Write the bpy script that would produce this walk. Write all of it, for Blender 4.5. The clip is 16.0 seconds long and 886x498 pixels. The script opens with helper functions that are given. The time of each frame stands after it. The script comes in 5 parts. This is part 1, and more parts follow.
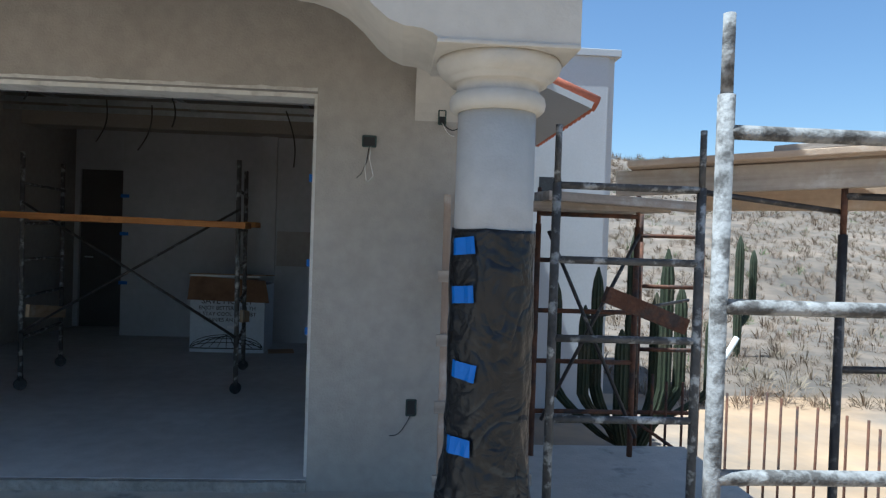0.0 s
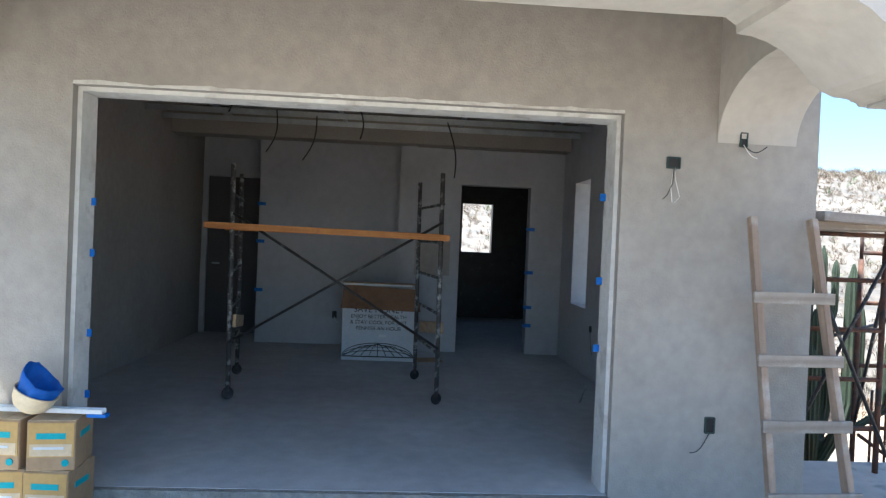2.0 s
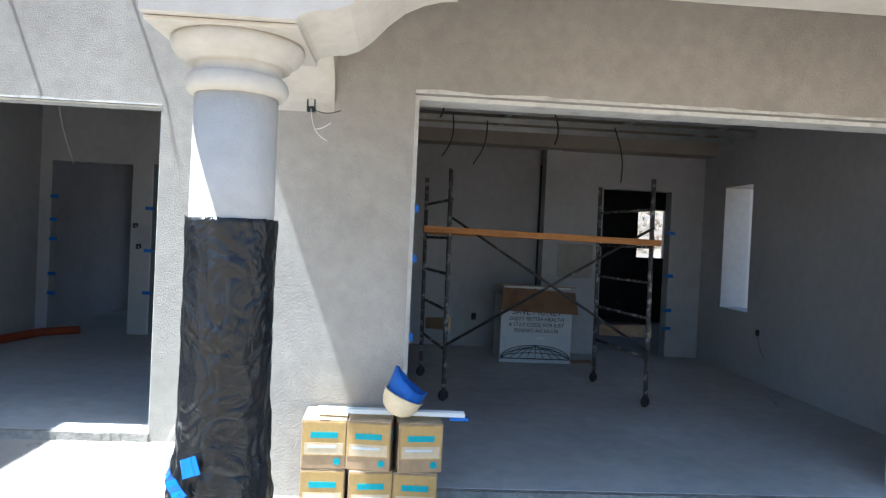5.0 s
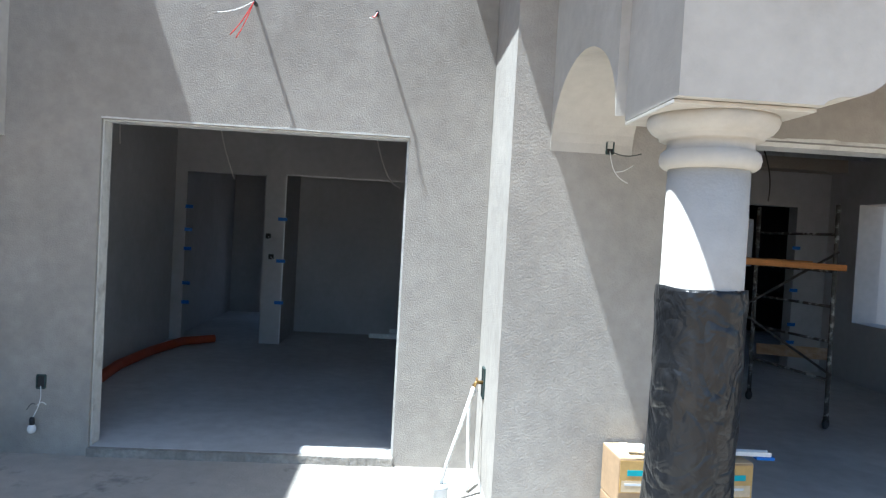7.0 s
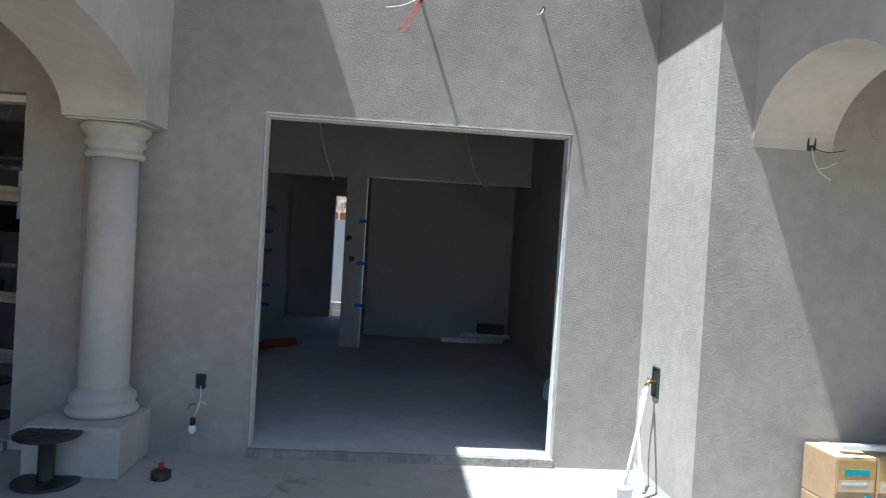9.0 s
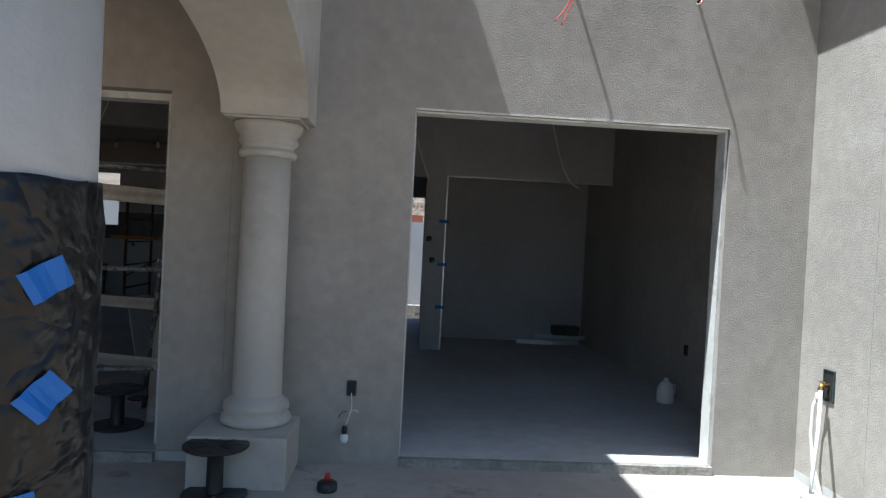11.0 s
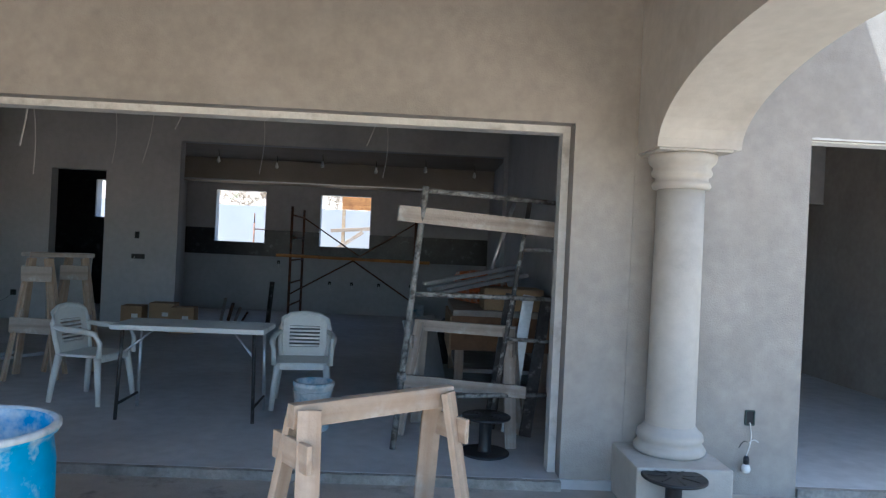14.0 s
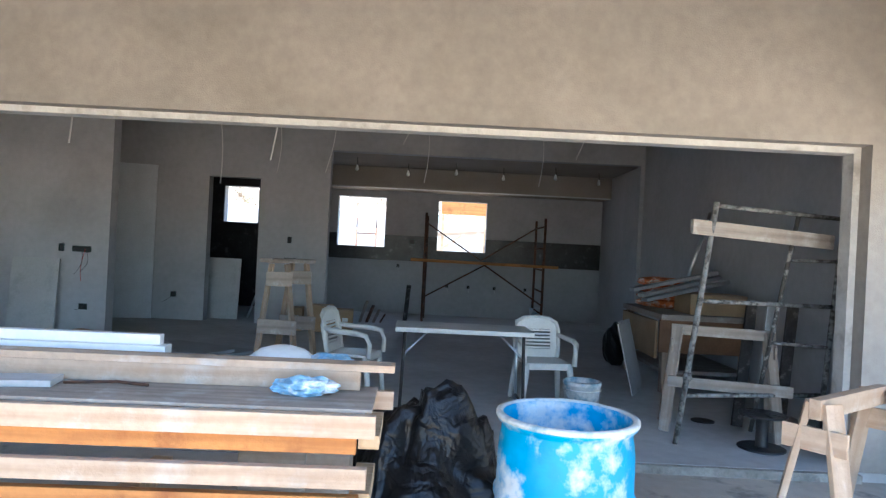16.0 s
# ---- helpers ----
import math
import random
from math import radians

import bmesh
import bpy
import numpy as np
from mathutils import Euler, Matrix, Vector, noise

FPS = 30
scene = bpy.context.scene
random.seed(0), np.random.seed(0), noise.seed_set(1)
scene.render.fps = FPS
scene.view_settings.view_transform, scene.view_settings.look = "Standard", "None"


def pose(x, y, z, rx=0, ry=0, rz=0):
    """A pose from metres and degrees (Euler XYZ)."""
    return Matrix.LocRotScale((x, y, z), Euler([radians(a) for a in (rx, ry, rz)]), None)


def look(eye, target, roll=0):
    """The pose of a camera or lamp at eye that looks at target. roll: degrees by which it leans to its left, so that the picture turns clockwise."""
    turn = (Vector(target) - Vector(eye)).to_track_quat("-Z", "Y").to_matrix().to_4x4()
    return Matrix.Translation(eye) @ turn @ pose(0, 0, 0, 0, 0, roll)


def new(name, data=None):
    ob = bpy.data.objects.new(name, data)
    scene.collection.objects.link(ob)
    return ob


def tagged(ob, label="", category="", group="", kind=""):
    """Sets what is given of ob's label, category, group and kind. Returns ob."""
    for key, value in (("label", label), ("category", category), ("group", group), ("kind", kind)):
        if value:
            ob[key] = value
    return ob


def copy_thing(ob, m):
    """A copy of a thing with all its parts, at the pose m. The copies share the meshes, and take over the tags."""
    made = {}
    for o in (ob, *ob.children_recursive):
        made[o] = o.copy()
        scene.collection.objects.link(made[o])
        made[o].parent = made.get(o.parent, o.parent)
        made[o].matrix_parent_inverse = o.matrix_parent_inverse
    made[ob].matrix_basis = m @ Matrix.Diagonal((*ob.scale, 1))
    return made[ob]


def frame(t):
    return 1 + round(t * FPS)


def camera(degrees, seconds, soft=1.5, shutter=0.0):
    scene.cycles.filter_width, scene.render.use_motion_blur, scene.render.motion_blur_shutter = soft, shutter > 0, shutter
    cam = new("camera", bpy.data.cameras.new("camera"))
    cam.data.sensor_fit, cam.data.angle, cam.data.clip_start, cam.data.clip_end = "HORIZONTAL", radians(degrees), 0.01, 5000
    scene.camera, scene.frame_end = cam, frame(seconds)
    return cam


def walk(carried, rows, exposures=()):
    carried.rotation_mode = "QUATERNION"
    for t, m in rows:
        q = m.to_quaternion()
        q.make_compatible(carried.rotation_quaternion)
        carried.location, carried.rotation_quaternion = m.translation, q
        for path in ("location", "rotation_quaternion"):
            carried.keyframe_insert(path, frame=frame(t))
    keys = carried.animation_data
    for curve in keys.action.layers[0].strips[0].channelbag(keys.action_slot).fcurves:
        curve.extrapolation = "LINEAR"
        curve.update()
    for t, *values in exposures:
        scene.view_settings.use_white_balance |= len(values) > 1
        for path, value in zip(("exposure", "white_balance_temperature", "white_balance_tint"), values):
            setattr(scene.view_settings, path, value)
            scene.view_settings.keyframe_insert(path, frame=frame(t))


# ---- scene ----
cam = camera(66.5, 16.0, soft=1.3)
PATH = [
    (0, (1.186, -0.02, 1.422), (1.319, 1.976, 1.392), 1.9),
    (0.5, (0.687, -0.003, 1.399), (0.819, 1.992, 1.367), 1.9),
    (1, (0.196, 0.021, 1.414), (0.325, 2.017, 1.387), 2.2),
    (1.5, (-0.217, 0.039, 1.436), (-0.091, 2.035, 1.408), 2.3),
    (2, (-0.57, 0.032, 1.458), (-0.444, 2.028, 1.433), 2.4),
    (2.5, (-0.868, 0.025, 1.493), (-0.747, 2.021, 1.467), 2.5),
    (3, (-1.19, 0.029, 1.489), (-1.067, 2.025, 1.465), 2.6),
    (3.2, (-1.322, 0.02, 1.483), (-1.199, 2.016, 1.46), 2.6),
    (5.5, (-2.847, 0.081, 1.414), (-2.719, 2.077, 1.383), 2.7),
    (6, (-3.281, 0.066, 1.49), (-3.163, 2.062, 1.451), 2.8),
    (6.5, (-3.694, 0.053, 1.564), (-3.583, 2.05, 1.516), 3.1),
    (7, (-4.135, 0.098, 1.609), (-4.015, 2.093, 1.557), 3.2),
    (7.5, (-4.535, 0.109, 1.561), (-4.398, 2.104, 1.534), 3.3),
    (8, (-4.871, 0.126, 1.553), (-4.728, 2.12, 1.512), 3.2),
    (8.5, (-5.097, 0.165, 1.514), (-4.955, 2.16, 1.484), 3.4),
    (11, (-6.272, 0.458, 1.423), (-6.143, 2.454, 1.394), 2.9),
    (11.5, (-6.599, 0.472, 1.393), (-6.488, 2.469, 1.366), 2.8),
    (12, (-6.943, 0.492, 1.338), (-6.844, 2.489, 1.328), 2.8),
    (12.5, (-7.312, 0.515, 1.354), (-7.222, 2.512, 1.343), 2.6),
    (13, (-7.743, 0.517, 1.388), (-7.658, 2.515, 1.378), 2.6),
    (13.5, (-8.206, 0.525, 1.412), (-8.129, 2.523, 1.407), 2.6),
    (14, (-8.683, 0.535, 1.431), (-8.623, 2.534, 1.43), 2.7),
    (14.5, (-9.203, 0.497, 1.454), (-9.155, 2.497, 1.453), 2.8),
    (15, (-9.705, 0.403, 1.464), (-9.676, 2.403, 1.457), 2.6),
    (15.5, (-10.209, 0.253, 1.44), (-10.192, 2.253, 1.435), 2.7),
    (16, (-10.69, 0.146, 1.4), (-10.687, 2.146, 1.4), 2.9),
]
EXPOSURES = [(0, 1.0, 5150, 1), (0.8, 1.22, 5150, 1), (2.0, 2.22, 5150, 2), (3.2, 2.22, 5150, 2), (5.5, 2.0, 5250, 3), (8.5, 1.3, 5300, 3), (10.8, 1.05, 5500, 4), (12.3, 1.25, 5350, 3), (13.5, 2.25, 5250, 3), (14.5, 2.95, 5250, 3), (15.5, 3.4, 5250, 3), (16, 3.45, 5400, 4)]
walk(cam, [(t, look(eye, target, roll)) for t, eye, target, roll in PATH], EXPOSURES)

# ---- world, sun ----
world = bpy.data.worlds.new("sky")
scene.world = world
world.use_nodes = True
wn = world.node_tree
sky = wn.nodes.new("ShaderNodeTexSky")
sky.sky_type = "NISHITA"
sky.sun_disc = False
SUN = Vector((0.37, 0.085, -1.0)).normalized()
sky.sun_elevation = math.asin(-SUN.z)
sky.sun_rotation = math.atan2(-SUN.x, -SUN.y)
sky.altitude = 50
sky.dust_density = 1.0
sky.ozone_density = 0.4
wn.links.new(sky.outputs[0], wn.nodes["Background"].inputs[0])
wn.nodes["Background"].inputs[1].default_value = 0.072
sun = new("sun", bpy.data.lights.new("sun", "SUN"))
sun.data.energy = 5.0
sun.data.angle = radians(0.55)
sun.data.color = (1.0, 0.95, 0.87)
sun.matrix_world = look((0, 0, 20), Vector((0, 0, 20)) + SUN)


# ---- materials ----
def material(name, color, rough=0.8, metal=0.0, spread=0.12, scale=1.2, grain=40.0, bump=0.15, bump_scale=60.0, second=None, second_at=0.6, second_scale=3.0, rand=0.0, sharp=0.08):
    """Procedural surface: base colour with two scales of variation, an optional second colour in patches, and bump."""
    m = bpy.data.materials.new(name)
    m.use_nodes = True
    nt = m.node_tree
    N, L = nt.nodes, nt.links
    b = N["Principled BSDF"]
    b.inputs["Roughness"].default_value = rough
    b.inputs["Metallic"].default_value = metal
    tc = N.new("ShaderNodeTexCoord")
    n1 = N.new("ShaderNodeTexNoise")
    n1.inputs["Scale"].default_value = scale
    n1.inputs["Detail"].default_value = 6
    n2 = N.new("ShaderNodeTexNoise")
    n2.inputs["Scale"].default_value = grain
    n2.inputs["Detail"].default_value = 4
    for n in (n1, n2):
        L.new(tc.outputs["Object"], n.inputs["Vector"])
    r1 = N.new("ShaderNodeMapRange")
    r1.inputs[1].default_value, r1.inputs[2].default_value = 0.3, 0.7
    r1.inputs[3].default_value, r1.inputs[4].default_value = 1 - spread, 1 + spread
    L.new(n1.outputs[0], r1.inputs[0])
    r2 = N.new("ShaderNodeMapRange")
    r2.inputs[1].default_value, r2.inputs[2].default_value = 0.3, 0.7
    r2.inputs[3].default_value, r2.inputs[4].default_value = 1 - spread * 0.6, 1 + spread * 0.6
    L.new(n2.outputs[0], r2.inputs[0])
    mu = N.new("ShaderNodeMath")
    mu.operation = "MULTIPLY"
    L.new(r1.outputs[0], mu.inputs[0])
    L.new(r2.outputs[0], mu.inputs[1])
    last = mu.outputs[0]
    if rand:
        oi = N.new("ShaderNodeObjectInfo")
        rr = N.new("ShaderNodeMapRange")
        rr.inputs[3].default_value, rr.inputs[4].default_value = 1 - rand, 1 + rand
        L.new(oi.outputs["Random"], rr.inputs[0])
        m3 = N.new("ShaderNodeMath")
        m3.operation = "MULTIPLY"
        L.new(last, m3.inputs[0])
        L.new(rr.outputs[0], m3.inputs[1])
        last = m3.outputs[0]
    sc = N.new("ShaderNodeVectorMath")
    sc.operation = "SCALE"
    sc.inputs[0].default_value = color
    if second:
        n3 = N.new("ShaderNodeTexNoise")
        n3.inputs["Scale"].default_value = second_scale
        n3.inputs["Detail"].default_value = 7
        n3.inputs["Roughness"].default_value = 0.62
        L.new(tc.outputs["Object"], n3.inputs["Vector"])
        r3 = N.new("ShaderNodeMapRange")
        r3.inputs[1].default_value, r3.inputs[2].default_value = second_at - sharp, second_at + sharp
        L.new(n3.outputs[0], r3.inputs[0])
        mx = N.new("ShaderNodeMix")
        mx.data_type = "RGBA"
        mx.inputs[6].default_value = (*color, 1)
        mx.inputs[7].default_value = (*second, 1)
        L.new(r3.outputs[0], mx.inputs[0])
        L.new(mx.outputs[2], sc.inputs[0])
    L.new(last, sc.inputs["Scale"])
    L.new(sc.outputs[0], b.inputs["Base Color"])
    if bump:
        n4 = N.new("ShaderNodeTexNoise")
        n4.inputs["Scale"].default_value = bump_scale
        n4.inputs["Detail"].default_value = 5
        L.new(tc.outputs["Object"], n4.inputs["Vector"])
        bp = N.new("ShaderNodeBump")
        bp.inputs["Strength"].default_value = bump
        bp.inputs["Distance"].default_value = 0.02
        L.new(n4.outputs[0], bp.inputs["Height"])
        L.new(bp.outputs[0], b.inputs["Normal"])
    return m


def wood(name, color, dark, rough=0.75, along=0, rand=0.12, paint=None):
    """Sawn timber with grain along a local axis."""
    m = material(name, color, rough, spread=0.12, scale=2.5, grain=30, bump=0.2, bump_scale=70, second=paint or dark, second_at=0.62, second_scale=4, rand=rand)
    N, L = m.node_tree.nodes, m.node_tree.links
    stretch = [26.0, 26.0, 26.0]
    stretch[along] = 1.2
    tc = next(n for n in N if n.bl_idname == "ShaderNodeTexCoord")
    mp = N.new("ShaderNodeMapping")
    mp.inputs["Scale"].default_value = stretch
    gr = N.new("ShaderNodeTexNoise")
    gr.inputs["Scale"].default_value = 1.0
    gr.inputs["Detail"].default_value = 5
    L.new(tc.outputs["Object"], mp.inputs[0])
    L.new(mp.outputs[0], gr.inputs["Vector"])
    rp = N.new("ShaderNodeMapRange")
    rp.inputs[1].default_value, rp.inputs[2].default_value = 0.42, 0.66
    L.new(gr.outputs[0], rp.inputs[0])
    b = N["Principled BSDF"]
    src = b.inputs["Base Color"].links[0].from_socket
    mx = N.new("ShaderNodeMix")
    mx.data_type = "RGBA"
    fac = N.new("ShaderNodeMath")
    fac.operation = "MULTIPLY"
    fac.inputs[1].default_value = 0.55
    L.new(rp.outputs[0], fac.inputs[0])
    L.new(fac.outputs[0], mx.inputs[0])
    L.new(src, mx.inputs[6])
    mx.inputs[7].default_value = (*dark, 1)
    L.new(mx.outputs[2], b.inputs["Base Color"])
    return m


PLASTER = material("cement_plaster", (0.365, 0.338, 0.303), 0.92, spread=0.12, scale=0.8, grain=14, bump=0.24, bump_scale=95, second=(0.27, 0.245, 0.215), second_at=0.63, second_scale=0.75, sharp=0.14)
PLASTER_IN = material("interior_plaster", (0.44, 0.44, 0.445), 0.92, spread=0.08, scale=0.9, grain=12, bump=0.15, bump_scale=60, second=(0.35, 0.345, 0.34), second_at=0.66, second_scale=0.8, sharp=0.12)
STONE = material("smooth_column_plaster", (0.50, 0.47, 0.42), 0.88, spread=0.08, scale=2.2, grain=16, bump=0.12, bump_scale=80, second=(0.38, 0.34, 0.29), second_at=0.64, second_scale=1.6, sharp=0.13)
TRIM = material("white_skim_plaster", (0.62, 0.61, 0.58), 0.85, spread=0.1, scale=3, grain=25, bump=0.2, second=(0.42, 0.40, 0.37), second_at=0.62, second_scale=5)
CONCRETE = material("concrete_floor", (0.49, 0.49, 0.485), 0.75, spread=0.14, scale=0.7, grain=8, bump=0.15, bump_scale=40, second=(0.58, 0.58, 0.57), second_at=0.6, second_scale=1.3, sharp=0.15)
TERRACE = material("terrace_concrete", (0.43, 0.395, 0.345), 0.85, spread=0.12, scale=1.0, grain=10, bump=0.3, bump_scale=50, second=(0.22, 0.21, 0.19), second_at=0.64, second_scale=3.5, sharp=0.06)
ROUGH_EDGE = material("broken_concrete", (0.30, 0.28, 0.25), 0.95, spread=0.25, scale=6, grain=30, bump=0.8, bump_scale=35)
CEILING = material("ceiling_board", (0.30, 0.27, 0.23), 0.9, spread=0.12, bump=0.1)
GALV = material("galvanised_steel", (0.55, 0.57, 0.58), 0.38, 0.85, spread=0.12, scale=6, bump=0.04)
BLACK_FILM = material("black_plastic_film", (0.012, 0.0125, 0.014), 0.30, spread=0.3, scale=4, grain=20, bump=0.0, second=(0.036, 0.030, 0.025), second_at=0.66, second_scale=3.2, sharp=0.09)

BLACK_FILM.node_tree.nodes["Principled BSDF"].inputs["Specular IOR Level"].default_value = 0.32


def crumple(m, scale=4.2, depth=0.022):
    """Adds sharp folds and fine creases to a film by ridged, distorted noise."""
    N, L = m.node_tree.nodes, m.node_tree.links
    tc = next(n for n in N if n.bl_idname == "ShaderNodeTexCoord")
    total = None
    for k, (sc_, amp) in enumerate(((scale, 1.0), (scale * 2.3, 0.30), (scale * 7.0, 0.05))):
        n = N.new("ShaderNodeTexNoise")
        n.inputs["Scale"].default_value = sc_
        n.inputs["Detail"].default_value = 2
        n.inputs["Distortion"].default_value = 1.3
        L.new(tc.outputs["Object"], n.inputs["Vector"])
        c = N.new("ShaderNodeMath")
        c.operation = "SUBTRACT"
        c.inputs[1].default_value = 0.5
        L.new(n.outputs[0], c.inputs[0])
        ab = N.new("ShaderNodeMath")
        ab.operation = "ABSOLUTE"
        L.new(c.outputs[0], ab.inputs[0])
        mu = N.new("ShaderNodeMath")
        mu.operation = "MULTIPLY_ADD"
        mu.inputs[1].default_value = amp
        L.new(ab.outputs[0], mu.inputs[0])
        mu.inputs[2].default_value = 0.0
        if total:
            L.new(total, mu.inputs[2])
        total = mu.outputs[0]
    bp = N.new("ShaderNodeBump")
    bp.inputs["Strength"].default_value = 1.0
    bp.inputs["Distance"].default_value = depth * 1.9
    L.new(total, bp.inputs["Height"])
    L.new(bp.outputs[0], N["Principled BSDF"].inputs["Normal"])


crumple(BLACK_FILM)
TAPE = material("blue_tape", (0.012, 0.13, 0.50), 0.55, spread=0.08, bump=0.1)
SPLASHED = material("plaster_splashed_steel", (0.09, 0.085, 0.08), 0.7, 0.3, spread=0.25, scale=8, grain=40, bump=0.4, bump_scale=80, second=(0.42, 0.41, 0.39), second_at=0.57, second_scale=14, sharp=0.05)
WHITE_STEEL = material("plaster_covered_steel", (0.25, 0.245, 0.235), 0.85, 0.0, spread=0.22, scale=8, grain=40, bump=0.35, bump_scale=60, second=(0.07, 0.065, 0.06), second_at=0.52, second_scale=22, sharp=0.07)
DARK_STEEL = material("dark_scaffold_steel", (0.055, 0.05, 0.048), 0.6, 0.5, spread=0.3, scale=8, bump=0.3, second=(0.22, 0.20, 0.18), second_at=0.64, second_scale=16)
RUST = material("rusty_steel", (0.13, 0.06, 0.035), 0.85, 0.3, spread=0.3, scale=9, bump=0.4, second=(0.06, 0.045, 0.04), second_at=0.55, second_scale=8)
PINE = wood("pine_timber", (0.47, 0.36, 0.26), (0.34, 0.225, 0.14), paint=(0.52, 0.47, 0.41))
PINE_Z = wood("pine_timber_upright", (0.50, 0.37, 0.23), (0.33, 0.20, 0.10), along=2, paint=(0.58, 0.52, 0.44))
PINE_Y = wood("pine_timber_cross", (0.50, 0.37, 0.23), (0.33, 0.20, 0.10), along=1, paint=(0.58, 0.52, 0.44))
ORANGE_WOOD = wood("orange_plank", (0.50, 0.22, 0.06), (0.28, 0.10, 0.03))
GREY_WOOD = wood("weathered_wood", (0.36, 0.31, 0.26), (0.19, 0.15, 0.12), paint=(0.50, 0.48, 0.45))
GREY_WOOD_Z = wood("weathered_upright", (0.36, 0.27, 0.20), (0.20, 0.13, 0.09), along=2, paint=(0.46, 0.42, 0.38))
WHITE_PLASTIC = material("white_chair_plastic", (0.72, 0.71, 0.66), 0.42, spread=0.06, scale=3, bump=0.03, second=(0.55, 0.52, 0.46), second_at=0.66, second_scale=5)
TABLE_TOP = material("white_table_plastic", (0.66, 0.66, 0.62), 0.5, spread=0.07, bump=0.05, second=(0.46, 0.45, 0.42), second_at=0.62, second_scale=4)
BLUE_DRUM = material("blue_drum_plastic", (0.010, 0.29, 0.55), 0.42, spread=0.12, scale=4, grain=20, bump=0.12, bump_scale=30, second=(0.55, 0.60, 0.62), second_at=0.56, second_scale=6.5, sharp=0.07)
BLUE_PALE = material("blue_bag_plastic", (0.22, 0.42, 0.60), 0.45, spread=0.3, scale=14, bump=0.3, bump_scale=30, second=(0.7, 0.72, 0.72), second_at=0.55, second_scale=12)
BUCKET = material("stained_bucket_plastic", (0.55, 0.58, 0.58), 0.6, spread=0.15, scale=6, bump=0.25, second=(0.18, 0.32, 0.40), second_at=0.58, second_scale=9)
PLASTER_BLACK = material("black_reel_plastic", (0.02, 0.02, 0.022), 0.45, spread=0.3, bump=0.1, second=(0.08, 0.08, 0.08), second_at=0.64, second_scale=9)
CARDBOARD = material("brown_cardboard", (0.34, 0.23, 0.13), 0.85, spread=0.12, scale=4, bump=0.06, rand=0.1)
BROWN_FLAP = material("dark_brown_board", (0.20, 0.11, 0.06), 0.85, spread=0.16, scale=4, bump=0.08, second=(0.13, 0.07, 0.04), second_at=0.6, second_scale=5)
DARK_DOOR = material("dark_stained_door", (0.085, 0.08, 0.078), 0.6, spread=0.15, scale=2, bump=0.08)
YELLOW_BOX = material("ochre_print", (0.47, 0.30, 0.10), 0.7, spread=0.1, scale=5, bump=0.05, rand=0.08)
PALE_PRINT = material("pale_print", (0.60, 0.47, 0.30), 0.75, spread=0.1, scale=5, bump=0.05)
TEAL_PRINT = material("teal_print", (0.03, 0.34, 0.38), 0.7, spread=0.1, bump=0.03)
WHITE_CARD = material("white_carton", (0.60, 0.62, 0.64), 0.7, spread=0.08, scale=3, bump=0.05)
BLACK_PRINT = material("black_print", (0.02, 0.02, 0.02), 0.7, spread=0.1, bump=0.0)
WHITE_PAINT = material("white_paint", (0.74, 0.74, 0.72), 0.6, spread=0.06, bump=0.05)
BLUE_CAP = material("blue_cloth", (0.015, 0.10, 0.42), 0.7, spread=0.2, scale=9, bump=0.3, bump_scale=25)
CREAM = material("cream_plastic", (0.66, 0.54, 0.36), 0.55, spread=0.1, bump=0.1)
# Black of the kitchen tile; also stands in for shade on back-room walls.
TILE_AND_SHADE_BLACK = material("black_tile_and_room_shade", (0.022, 0.022, 0.024), 0.35, spread=0.4, scale=5, grain=30, bump=0.1, second=(0.10, 0.10, 0.10), second_at=0.66, second_scale=7)
ORANGE_PIPE = material("orange_corrugated_pipe", (0.34, 0.06, 0.02), 0.6, spread=0.15, bump=0.1)
WIRE_WHITE = material("white_wire", (0.70, 0.69, 0.66), 0.5, spread=0.05, bump=0.0)
WIRE_RED = material("red_wire", (0.55, 0.03, 0.02), 0.5, spread=0.05, bump=0.0)
WIRE_GREEN = material("green_wire", (0.02, 0.17, 0.08), 0.5, spread=0.05, bump=0.0)
WIRE_DARK = material("dark_wire", (0.03, 0.03, 0.03), 0.5, spread=0.05, bump=0.0)
BRASS = material("brass", (0.50, 0.32, 0.12), 0.35, 0.9, spread=0.1, bump=0.0)
BULB = material("milk_glass", (0.78, 0.78, 0.76), 0.25, spread=0.03, bump=0.0)
CLAY = material("clay_tile", (0.42, 0.13, 0.07), 0.85, spread=0.2, bump=0.3, rand=0.15)
SOIL = material("dry_soil", (0.37, 0.25, 0.145), 0.95, spread=0.2, scale=0.12, grain=2.0, bump=0.5, bump_scale=6, second=(0.20, 0.165, 0.13), second_at=0.5, second_scale=0.35, sharp=0.12)
SCRUB_SOIL = material("scrub_hill_soil", (0.19, 0.145, 0.105), 0.95, spread=0.25, scale=0.12, grain=1.5, bump=0.5, bump_scale=4, second=(0.115, 0.095, 0.075), second_at=0.5, second_scale=0.5, sharp=0.12)
BRUSH = material("dry_brush", (0.175, 0.125, 0.085), 0.95, spread=0.3, scale=0.5, bump=0.0, second=(0.22, 0.175, 0.12), second_at=0.55, second_scale=0.4)
GREEN_BRUSH = material("green_brush", (0.10, 0.13, 0.05), 0.9, spread=0.3, bump=0.0)
CACTUS = material("cactus_green", (0.036, 0.046, 0.022), 0.8, spread=0.2, scale=5, bump=0.3, second=(0.08, 0.07, 0.04), second_at=0.6, second_scale=4)
BARK = material("dry_bark", (0.20, 0.13, 0.09), 0.9, spread=0.2, bump=0.5)
HOUSE_PAINT = material("pale_house_plaster", (0.52, 0.52, 0.52), 0.9, spread=0.05, bump=0.1)
